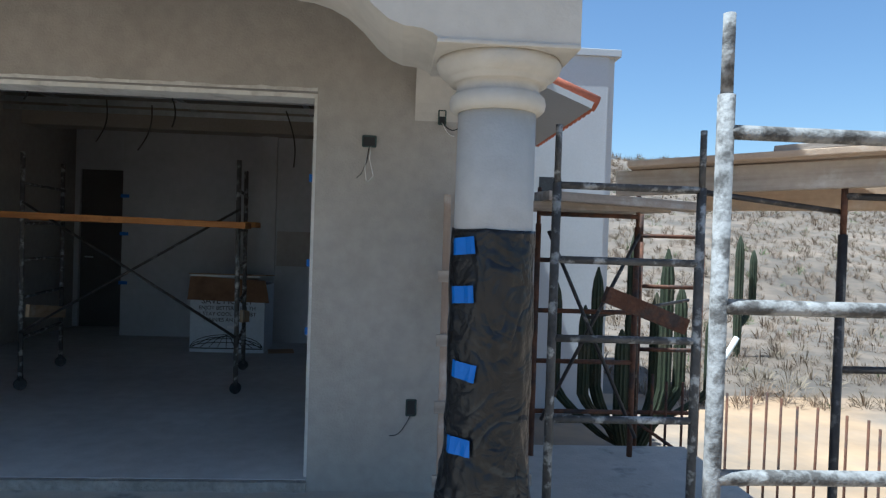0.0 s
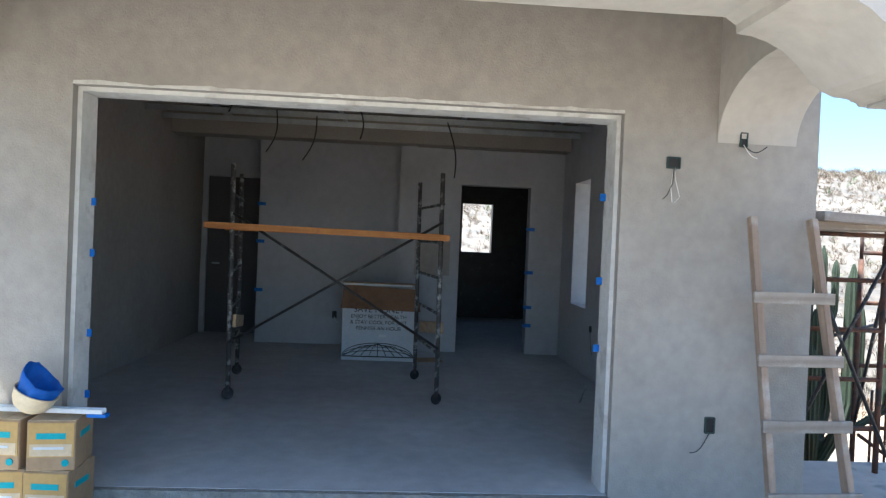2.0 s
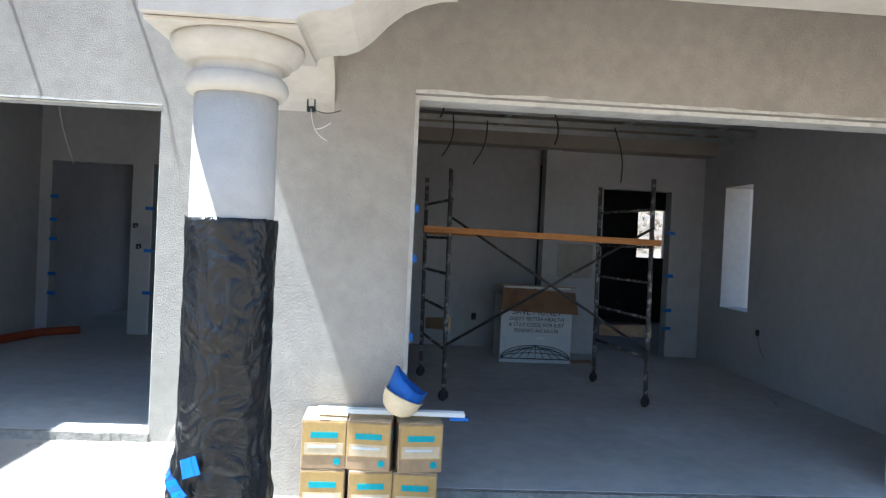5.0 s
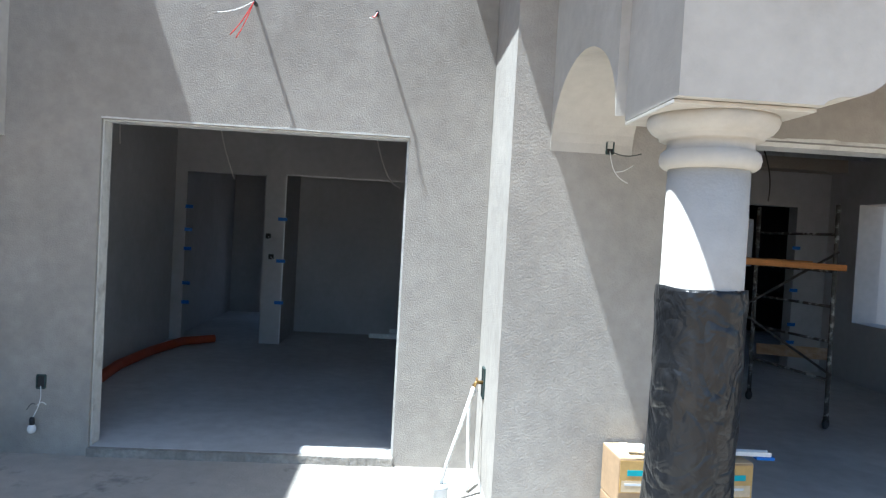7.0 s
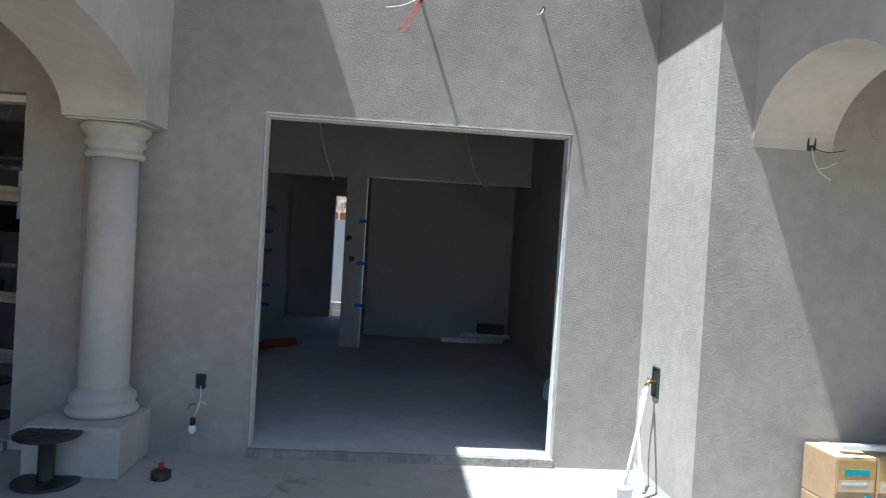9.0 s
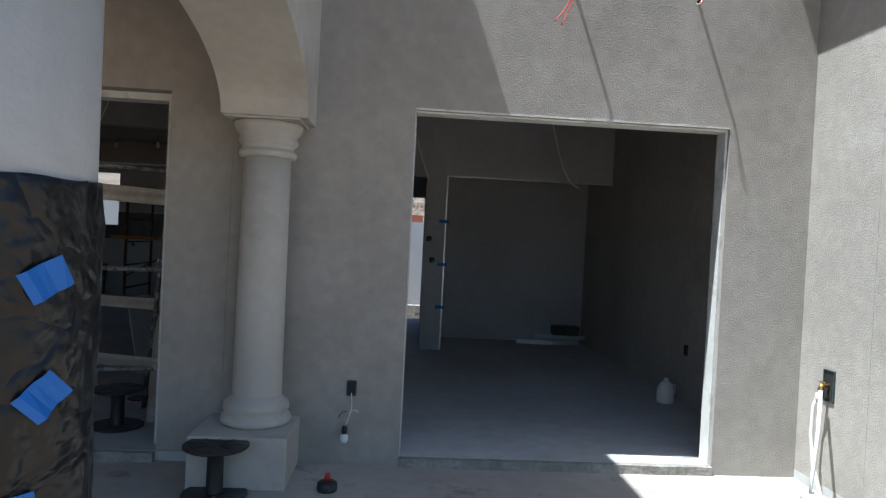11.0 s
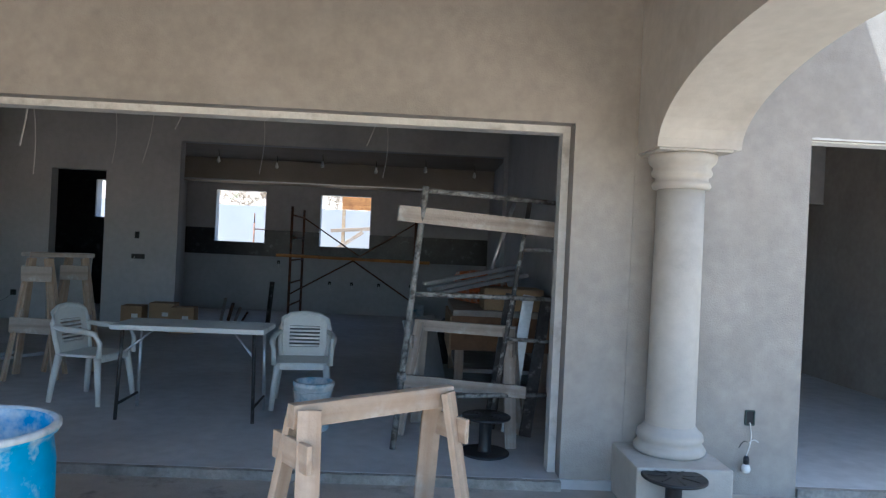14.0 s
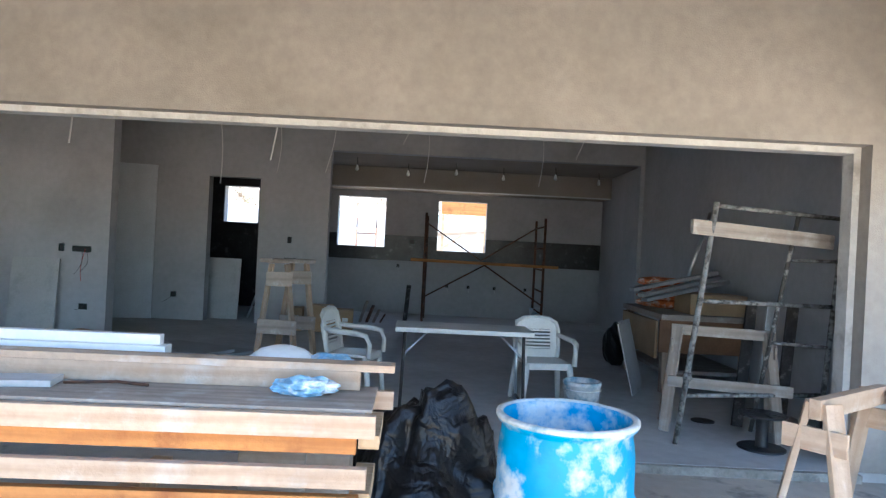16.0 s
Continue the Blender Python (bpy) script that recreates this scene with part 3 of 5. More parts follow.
def tape_patch(parent, a0, z, w, h, r, tilt=0.0, wob=None):
    """A piece of tape bent round a shaft at angle a0 (degrees)."""
    bm = B()
    n = 5
    grid = []
    for j in range(2):
        row = []
        for i in range(n + 1):
            u = (i / n - 0.5) * w
            v = (j - 0.5) * h
            uu, vv = u * math.cos(tilt) - v * math.sin(tilt), u * math.sin(tilt) + v * math.cos(tilt)
            a = radians(a0) + uu / r
            q = r + 0.006 + (wob(a, z + vv) if wob else 0) + 0.004 * math.sin(i * 1.7)
            row.append((bm.verts.new((q * math.cos(a), q * math.sin(a), z + vv)), bm.verts.new(((q + 0.002) * math.cos(a), (q + 0.002) * math.sin(a), z + vv))))
        grid.append(row)
    for i in range(n):
        for s in (0, 1):
            bm.faces.new((grid[0][i][s], grid[0][i + 1][s], grid[1][i + 1][s], grid[1][i][s]))
    part("tape", bm, TAPE, parent, "torn piece of blue masking tape")


col1, w_1 = column("smooth round porch column with black plastic wrap", XC1, YC - 0.05, 1.455)
for a, z, t in ((222, 1.40, .1), (222, 1.23, .1), (228, 0.965, -.1), (224, 0.70, 0.0)):
    tape_patch(col1, a, z, 0.10, 0.06, 0.1545, t, w_1)
col2, w_2 = column("smooth round porch column with black plastic wrap", XC2, YC, 1.455)
tape_patch(col2, 250, 0.64, 0.06, 0.06, 0.165, 0.4, w_2)
tape_patch(col2, 232, 0.57, 0.11, 0.05, 0.17, -0.7, w_2)
col3, w_3 = column("smooth round courtyard column with black plastic wrap", -6.963, 1.687, 1.488)
for a, z, t in ((322, 1.325, .5), (322, 1.135, .75), (300, 0.95, .12)):
    tape_patch(col3, a, z, 0.07 if t > .3 else .11, 0.055, 0.1545, t, w_3)
column("engaged grey column on a square plinth", -7.104, 4.675, half=True)

# ---- ground and distance ----
bm = B()
nx, ny = 130, 130
gv = []
for j in range(ny + 1):
    row = []
    v = j / ny
    for i in range(nx + 1):
        u = 2 * i / nx - 1
        w = 2 * v - 1
        x = 900 * (abs(u) ** 2.6) * (1 if u > 0 else -1)
        y = 5 + 900 * (abs(w) ** 2.6) * (1 if w > 0 else -1)
        d = max(0.0, max(abs(x + 6) - 16, abs(y - 5) - 16))
        z = -0.9 - 0.02 * min(d, 40)
        hill = max(0.0, min(1.0, (y - 24) / 90)) if y > 24 else 0.0
        z += hill * (18.0 + 2.2 * noise.noise((x * 0.02, y * 0.02, 1)) + 0.02 * (x - 20 if x < 120 else 100))
        z += 0.25 * noise.noise((x * 0.12, y * 0.12, 4)) * min(1.0, d / 6)
        row.append(bm.verts.new((x, y, z)))
    gv.append(row)
for j in range(ny):
    for i in range(nx):
        f = bm.faces.new((gv[j][i], gv[j][i + 1], gv[j + 1][i + 1], gv[j + 1][i]))
        f.smooth = True
        f.material_index = 1 if gv[j][i].co.y > 9.5 else 0
gr_ = solid("ground", bm, SOIL, "dry sandy desert ground rising to a brushy hill", "ground", kind="structure")
gr_.data.materials.append(SCRUB_SOIL)


# ---- small builders ----
def rod(name, pts, r, mat, label, category, group="", seg=6):
    return solid(name, tube(B(), pts, r, seg), mat, label, category, group=group)


def wall_box(name, x, y, z, label, wires=(), w=0.055, h=0.09, nx=0, category="electrical box"):
    """A small recessed junction box with wire tails, on a wall that faces -y (or -x when nx)."""
    ob = thing(name, label, category, pose(x, y, z, 0, 0, -90 if nx else 0))
    bm = B()
    for cx, cz, sx, sz in ((0, h / 2, w, 0.008), (0, -h / 2, w, 0.008), (-w / 2, 0, 0.008, h), (w / 2, 0, 0.008, h)):
        box(bm, (cx, -0.004, cz), (sx, 0.016, sz))
    part("rim", bm, GREEN_BOX, ob)
    part("back", box(B(), (0, -0.002, 0), (w, 0.006, h)), BLACK_PRINT, ob)
    for pts, mat in wires:
        part("wire", tube(B(), pts, 0.0028, 6), mat, ob)
    return ob


def curl(p0, p1, sag, n=10, side=0.0):
    p0, p1 = Vector(p0), Vector(p1)
    return [p0.lerp(p1, k / n) + Vector((side * math.sin(math.pi * k / n), 0, -sag * math.sin(math.pi * k / n))) for k in range(n + 1)]


# ---- porch bay and bedroom wall ----
wall_box("junction_box", 1.002, W1, 1.968, "dark junction box on grey plaster with loose wires",
         [([(0, -.01, -.03), (-.01, -.03, -.12), (-.04, -.03, -.19), (-.065, -.03, -.215)], WIRE_DARK), ([(0.01, -.01, -.03), (0.005, -.03, -.1), (0.03, -.04, -.2), (0.0, -.04, -.235)], WIRE_WHITE), ([(0.0, -.01, -.03), (-.02, -.03, -.15), (-.01, -.03, -.23)], WIRE_WHITE)], 0.075, 0.06)
wall_box("outlet_box", 1.291, W1, 0.435, "dark outlet box on grey plaster with a wire tail", [(curl((0, -.01, -.04), (-.12, -.02, -.16), .04), WIRE_DARK)])
wall_box("light_box", 1.417, W1, 2.123, "dark box below the arch with wire tails", [(curl((0, -.01, -.03), (0.12, -.05, -.04), .04), WIRE_DARK), (curl((0, -.01, -.03), (0.07, -.04, -.11), .02), WIRE_WHITE)], 0.04, 0.08)
wall_box("light_box", -2.989, W1, 2.137, "dark box below the arch with wire tails", [(curl((0, -.01, -.02), (0.17, -.05, -.03), .02), WIRE_DARK), (curl((0, -.01, -.02), (0.1, -.05, -.2), .03, side=-.02), WIRE_WHITE), (curl((0.03, -.05, -.14), (0.12, -.06, -.1), .01), WIRE_WHITE)], 0.04, 0.07)


def tape_bit(x, y, z, w=0.05, h=0.045, tilt=0, nx=1):
    bm = box(B(), (0, 0, 0), (w, 0.003, h))
    for v in bm.verts:
        v.co.y += 0.008 * abs(v.co.x) / w
    ob = solid("masking_tape", bm, TAPE, "short piece of blue masking tape on the plaster edge", "tape", pose(x, y, z, 0, tilt, 0), group="tape on the jambs")
    return ob


for x, zs in ((-2.40, (1.60, 1.30, 0.83, 0.47)), (0.68, (1.763, 1.25, 0.836))):
    for z in zs:
        tape_bit(x + (0.018 if x < 0 else -0.018), W1 + 0.21, z)
for x, zs, y in ((1.135, (1.65, 1.08, 0.62, .38), 8.864), (-2.44, (1.85, 1.35, 0.70), 9.19)):
    for z in zs:
        tape_bit(x, y, z, 0.11)


def boxes_stack():
    proto = thing("adhesive_box", "yellow and brown printed cardboard box of joint compound", "box", group="stacked boxes beside the column")
    w, d, h = 0.232, 0.27, 0.256
    part("carton", box(B(), (0, 0, h / 2), (w, d, h), bev=0.008), CARDBOARD, proto)
    part("front_print", box(B(), (0, -d / 2 - 0.001, h * 0.62), (w * 0.94, 0.004, h * 0.68)), YELLOW_BOX, proto, "yellow printed panel")
    part("pale_band", box(B(), (0, -d / 2 - 0.002, h * 0.42), (w * 0.86, 0.004, h * 0.24)), PALE_PRINT, proto, "pale printed band")
    part("lettering", box(B(), (0, -d / 2 - 0.003, h * 0.70), (w * 0.6, 0.004, h * 0.12)), TEAL_PRINT, proto, "teal printed bar")
    part("small_lettering", box(B(), (-0.01, -d / 2 - 0.004, h * 0.46), (w * 0.62, 0.003, h * 0.05)), WHITE_CARD, proto)
    part("dusty_top", box(B(), (0, 0, h + 0.0005), (w * 0.97, d * 0.97, 0.002)), PALE_PRINT, proto, "pale dusty top flaps")
    part("side_print", box(B(), (w / 2 + 0.001, 0, h * 0.66), (0.003, d * 0.5, h * 0.12)), TEAL_PRINT, proto, "teal printed bar")
    part("badge", lathe(B(), [(0.018, -0.002), (0.018, 0.002)], 16), TEAL_PRINT, proto).matrix_basis = pose(w * 0.3, -d / 2 - 0.003, h * 0.16, 90)
    part("sealing_tape", box(B(), (0, 0, h + 0.002), (0.05, d, 0.003)), PALE_PRINT, proto)
    proto.matrix_basis = pose(-2.812, 3.735, TZ, 0, 0, 2)
    i = 0
    for r in range(2):
        for c in range(3):
            if r == 0 and c == 0:
                continue
            i += 1
            copy_thing(proto, pose(-2.812 + c * 0.247, 3.735 - 0.012 * (i % 3), TZ + r * 0.26, 0, 0, (4, -3, 2, -5, 6)[i - 1]))


boxes_stack()
lath = thing("metal_strip", "white metal drywall strip lying on the boxes", "profile", pose(-2.465, 3.66, TZ + 0.545, 0, 0, -2))
bm = box(B(), (0, 0, 0), (0.78, 0.045, 0.004))
box(bm, (0, -0.022, 0.011), (0.78, 0.003, 0.022))
box(bm, (0, 0.022, 0.011), (0.78, 0.003, 0.022))
part("channel", bm, WHITE_PAINT, lath)
part("blue_end", box(B(), (0.36, 0, -0.012), (0.10, 0.05, 0.018), bev=0.003), TAPE, lath, "blue tape round the end")
hat = thing("hard_hat", "cream hard hat with a blue lining lying tilted on the boxes", "hat", pose(-2.45, 3.62, TZ + 0.552, 0, 24, 0) @ Matrix.Scale(0.94, 4))
shell = [(0.012, 0.0), (0.05, 0.008), (0.085, 0.032), (0.105, 0.07), (0.112, 0.115), (0.118, 0.12), (0.112, 0.124), (0.104, 0.115), (0.096, 0.07), (0.07, 0.035), (0.012, 0.02)]
part("shell", lathe(B(), shell, 28), CREAM, hat)


def frill(a, z):
    return 0.014 * noise.noise((math.cos(a) * 2, math.sin(a) * 2, z * 12)) + 0.010 * noise.noise((math.cos(a) * 5, math.sin(a) * 5, z * 20))


bm = lathe(B(), [(0.02, 0.03), (0.07, 0.05), (0.095, 0.10), (0.108, 0.135), (0.112, 0.175), (0.106, 0.18), (0.098, 0.13), (0.08, 0.085), (0.02, 0.06)], 28, frill)
for v in bm.verts:
    if v.co.z > 0.12:
        v.co.z += 0.55 * max(0.0, -v.co.x + 0.02) + 0.015 * noise.noise(v.co * 25)
part("lining", bm, BLUE_CAP, hat, "crumpled blue cloth lining")


def ladder():
    ob = thing("wooden_ladder", "rough wooden ladder with nailed rungs leaning on the plaster wall", "ladder")
    a, b = Vector((1.44, 3.42, TZ)), Vector((1.46, 3.84, 1.67))
    c, d = Vector((1.88, 3.42, TZ)), Vector((1.82, 3.84, 1.67))
    for p, q in ((a, b), (c, d)):
        v = q - p
        m = Matrix.Translation((p + q) / 2) @ v.to_track_quat("Z", "Y").to_matrix().to_4x4()
        part("stile", box(B(), (0, 0, 0), (0.04, 0.055, v.length), bev=0.006), GREY_WOOD_Z, ob).matrix_basis = m
    for z in (0.17, 0.52, 0.85, 1.18):
        t = (z - TZ) / (1.62 - TZ)
        p, q = a.lerp(b, t), c.lerp(d, t)
        part("rung", box(B(), (0, 0, 0), ((q - p).length + 0.09, 0.022, 0.065), bev=0.004), GREY_WOOD, ob).matrix_basis = Matrix.Translation((p + q) / 2 + Vector((0, -0.04, 0))) @ ry(-1.5 + z)


ladder()


# ---- bedroom ----
def rolling_scaffold():
    ob = thing("rolling_scaffold", "dark steel rolling scaffold with an orange plank deck", "scaffold")
    lx, rx_, y0, y1 = -2.02, -0.20, 6.0, 7.05
    for x in (lx, rx_):
        for y, dx in ((y0, 0.0), (y1, -0.17)):
            part("post", tube(B(), [(x + dx, y, 0.12), (x + dx - 0.02, y, 2.05)], 0.021, 10), SPLASHED, ob)
            bm = lathe(B(), [(0.045, -0.014), (0.052, -0.006), (0.052, 0.006), (0.045, 0.014)], 16)
            wheel = part("caster", bm, PLASTER_BLACK, ob)
            wheel.matrix_basis = pose(x + dx, y, 0.053, 90, 0, 30)
            part("fork", box(B(), (x + dx, y, 0.10), (0.03, 0.04, 0.06)), DARK_STEEL, ob)
        for z in (0.45, 0.80, 1.12, 1.44, 1.78):
            part("rung", tube(B(), [(x, y0, z), (x - 0.17, y1, z)], 0.014, 8), SPLASHED, ob)
        part("side_board", box(B(), (x - 0.05, (y0 + y1) / 2, 0.62), (0.03, 1.0, 0.11), rz(9) @ rx(-7), bev=0.004), PINE_Y, ob, "board across the end frame")
    for y in (y0,):
        part("brace", tube(B(), [(lx, y - .02, 0.50), (rx_, y - .02, 1.62)], 0.012, 8), DARK_STEEL, ob)
        part("brace", tube(B(), [(lx, y - .03, 1.62), (rx_, y - .03, 0.50)], 0.012, 8), DARK_STEEL, ob)
    part("plank", box(B(), (-1.2, y0 + 0.06, 1.495), (2.12, 0.24, 0.055), ry(0.8), bev=0.004), ORANGE_WOOD, ob, "orange timber plank")
    part("plank", box(B(), (-1.18, y0 + 0.55, 1.495), (2.05, 0.24, 0.05), bev=0.004), ORANGE_WOOD, ob)


rolling_scaffold()


def words(txt, size, m, mat, parent):
    cu = bpy.data.curves.new("lettering", "FONT")
    cu.body, cu.size, cu.align_x, cu.extrude = txt, size, "CENTER", 0.001
    tmp = bpy.data.objects.new("lettering", cu)
    scene.collection.objects.link(tmp)
    bpy.context.view_layer.update()
    me = bpy.data.meshes.new_from_object(tmp.evaluated_get(bpy.context.evaluated_depsgraph_get()))
    bpy.data.objects.remove(tmp)
    me.materials.clear()
    me.materials.append(mat)
    ob = new("lettering", me)
    ob.parent, ob.matrix_basis = parent, m
    return ob


cart = thing("appliance_carton", "large white printed carton with a brown flap hanging over it", "carton", pose(-0.79, 8.05, 0.0))
part("carton", box(B(), (0, 0.29, 0.40), (0.86, 0.56, 0.80), bev=0.006), WHITE_CARD, cart)
bm = B()
prism(bm, [(-0.45, 0.62), (0.49, 0.60), (0.44, 0.86), (-0.42, 0.90)], -0.045, -0.03)
part("flap", bm, BROWN_FLAP, cart, "brown inside of an opened flap")
part("top_flap", box(B(), (0, 0.26, 0.905), (0.88, 0.60, 0.012), rx(-3)), CARDBOARD, cart)
part("lid_edge", box(B(), (-0.02, -0.05, 0.905), (0.80, 0.03, 0.02)), WHITE_PAINT, cart)
for txt, z, s_ in (("SAVE MONEY", 0.575, 0.10), ("ENJOY BETTER HEALTH", 0.505, 0.062), ("& STAY COOL FOR JUST", 0.435, 0.062), ("PENNIES AN HOUR", 0.365, 0.062)):
    words(txt, s_, pose(0, -0.0035, z, 90), BLACK_PRINT, cart)
bm = B()
for k in range(9):
    tube(bm, [(-0.40 + 0.1 * k, -0.004, 0.06), (-0.2 + 0.05 * k, -0.004, 0.17), (0, -0.004, 0.21 - abs(k - 4) * 0.004)], 0.004, 4)
for r in (0.08, 0.13, 0.18):
    tube(bm, [(-0.42 + (0.42 - 0.42 * math.cos(math.pi * k / 16)), -0.004, 0.05 + r * math.sin(math.pi * k / 16) * 0.9) for k in range(17)], 0.004, 4)
tube(bm, [(-0.42, -0.004, 0.05), (0.42, -0.004, 0.05)], 0.006, 4)
part("drawing", bm, BLACK_PRINT, cart, "printed line drawing")
part("label", box(B(), (0.05, -0.002, 0.30), (0.09, 0.004, 0.03)), WHITE_PAINT, cart)
solid("cardboard_sheet", box(B(), (0, 0, 0.006), (0.30, 0.25, 0.01)), CARDBOARD, "flat piece of brown cardboard on the floor", "cardboard", pose(-0.18, 8.2, 0.0, 0, 0, 12))

# ceiling channels of the bedroom
bm = B()
for k in range(9):
    y = 4.5 + k * 0.52
    box(bm, (-0.93, y, 2.80), (4.96, 0.04, 0.035))
    box(bm, (-0.93, y - 0.02, 2.785), (4.96, 0.004, 0.06))
for x in (-2.7, -1.3, 0.1, 1.2):
    box(bm, (x, 6.6, 2.86), (0.04, 4.5, 0.04))
solid("ceiling_channels", bm, GALV, "bare galvanised ceiling channels", "ceiling frame", kind="structure")
slab("ceiling_edge", "plaster beam along the back ceiling", "beam", -3.43, 1.56, 8.55, 8.87, 2.66, 2.95, CEILING)
for x, y, l, dx in ((-1.95, 7.4, 0.45, -.1), (-1.55, 7.6, 0.5, -.14), (-1.05, 6.6, 0.38, .05), (-0.1, 7.6, 0.62, .1), (-2.2, 6.2, 0.25, .05), (-0.6, 5.6, 0.2, .04)):
    rod("hanging_cable", curl((x, y, 2.78), (x + dx, y, 2.78 - l), 0.02, side=0.05), 0.008, WIRE_DARK, "dark electrical cable hanging from the ceiling", "cable", "cables hanging in the bedroom")
wall_box("outlet_box", -1.42, 9.2, 0.40, "outlet box on the back wall with wires", [(curl((0, -.01, -.03), (.07, -.03, -.10), .03), WIRE_WHITE)])
wall_box("conduit_hole", 1.56, 7.35, 0.55, "hole in the side wall with a black cable", [(curl((0, -.01, 0), (.24, -.05, -.24), .05), WIRE_DARK)], nx=1, h=.06)
rod("floor_rod", [(1.15, 6.2, 0.012), (1.42, 6.95, 0.012)], 0.009, GALV, "thin metal rod lying on the floor", "rod")
slab("wall_pilaster", "narrow pilaster on the back wall", "pilaster", -0.60, -0.40, 8.80, 8.868, 0, 2.7, PLASTER_IN)
slab("wall_panel", "darker square patch on the back wall", "wall panel", -0.38, 0.08, 8.85, 8.868, 1.0, 1.45, PLASTER)
dd = tagged(new("door_1"), "dark closed door at the end of the hall", "door", kind="structure")
part("leaf", box(B(), (-2.955, 10.02, 1.125), (0.81, 0.04, 2.25), bev=0.004), DARK_DOOR, dd)
part("door_handle", tube(B(), [(-3.27, 10.0, 1.0), (-3.27, 9.95, 1.0), (-3.16, 9.94, 1.0)], 0.011, 8), GALV, dd, "steel lever handle")

# ---- courtyard ----
ob = wall_box("outlet_box", -6.533, W2, 0.438, "outlet box with a bare bulb hanging on its wires",
              [(curl((0, -.01, -.03), (-.03, -.04, -.24), .0, side=.02), WIRE_WHITE), (curl((-.02, -.03, -.15), (-.075, -.03, -.19), -.02), WIRE_DARK), (curl((-.01, -.03, -.16), (.05, -.03, -.15), -.02), WIRE_WHITE)])
part("bulb_socket", lathe(B(), [(0.017, -0.285), (0.018, -0.25), (0.012, -0.235)], 14, at=(-.03, -.045)), PLASTER_BLACK, ob)
part("bulb", lathe(B(), [(0.008, -0.345), (0.022, -0.338), (0.029, -0.32), (0.026, -0.30), (0.016, -0.284)], 16, at=(-.03, -.045)), BULB, ob, "white glass light bulb")
bottle = thing("gas_torch", "small flat can with a red cap on the terrace", "can", pose(-6.62, 4.37, TZ))
part("can", lathe(B(), [(0.055, 0), (0.058, 0.008), (0.058, 0.045), (0.045, 0.055), (0.02, 0.06)], 20), PLASTER_BLACK, bottle)
part("cap", lathe(B(), [(0.016, 0.058), (0.016, 0.095), (0.01, 0.10)], 14), WIRE_RED, bottle, "red cap")
for x, z, tails in ((-5.218, 3.081, ((-.23, -.10), (-.10, -.26), (-.14, -.24))), (-4.39, 3.07, ((-.05, -.05), (-.03, -.04)))):
    ob = thing("wall_wires", "electrical wires sticking out of the courtyard wall", "wires", pose(x, W2, z), group="wires on the courtyard wall")
    part("sleeve", tube(B(), [(0, 0.01, 0), (0, -0.07, -0.0)], 0.012, 8), WIRE_DARK, ob)
    for (dx, dz), mt in zip(tails, (WIRE_WHITE, WIRE_RED, WIRE_RED)):
        part("wire", tube(B(), curl((0, -.07, 0), (dx, -.10, dz), .02), 0.0035, 6), mt, ob)
tap = wall_box("hose_tap", -3.55, 4.50, 0.63, "recessed wall box with a brass tap and a hanging hose", [], 0.10, 0.19, nx=1, category="tap")
part("tap_body", tube(B(), [(0, 0, 0.0), (0, -0.05, 0.0), (0, -0.07, -0.03)], 0.013, 10), BRASS, tap)
part("tap_lever", box(B(), (0, -0.05, 0.022), (0.05, 0.014, 0.008), bev=0.002), BRASS, tap)
part("collar", lathe(B(), [(0.016, -0.09), (0.019, -0.085), (0.019, -0.05), (0.014, -0.045)], 14, at=(0, -0.07)), WIRE_WHITE, tap)
part("hose", tube(B(), [(0.0, -0.07, -0.06), (-0.02, -0.085, -0.13), (-0.03, -0.085, -0.3), (0.0, -0.08, -0.5), (0.06, -0.07, -0.63), (0.12, -0.09, -0.675)], 0.012, 10), WIRE_WHITE, tap, "grey hose")
stub = thing("pipe_stub", "grey plastic pipe stub standing in the terrace", "pipe", pose(-3.82, 4.22, TZ))
bm = lathe(B(), [(0.045, 0), (0.045, 0.08), (0.05, 0.082), (0.05, 0.11), (0.04, 0.11)], 18)
part("pipe", bm, WHITE_CARD, stub)
part("flex", tube(B(), [(0, 0, 0.10), (0.03, 0.03, 0.22), (0.12, 0.14, 0.45), (0.20, 0.26, 0.66)], 0.012, 8), WIRE_WHITE, stub, "pale corrugated conduit")


def spool(x, y, r=0.179, h=0.34):
    ob = thing("cable_reel", "empty black plastic cable reel standing on end", "cable reel", pose(x, y, TZ if y < W2 else 0.0), group="black cable reels")
    for z in (0.0, h - 0.018):
        bm = B()
        lathe(bm, [(r * 0.96, z), (r, z + 0.004), (r, z + 0.014), (r * 0.96, z + 0.018)], 36)
        part("flange", bm, PLASTER_BLACK, ob)
    part("core", lathe(B(), [(0.05, 0.018), (0.045, 0.03), (0.045, h - 0.03), (0.05, h - 0.018)], 24), PLASTER_BLACK, ob)
    bm = B()
    for k in range(8):
        box(bm, (r * 0.55 * math.cos(k * math.pi / 4), r * 0.55 * math.sin(k * math.pi / 4), h + 0.002), (r * 0.6, 0.008, 0.005), rz(45 * k))
    part("ribs", bm, PLASTER_BLACK, ob)
    return ob


spool(-7.227, 4.247, 0.179, 0.29)
spool(-8.18, 5.3, 0.175, 0.27)

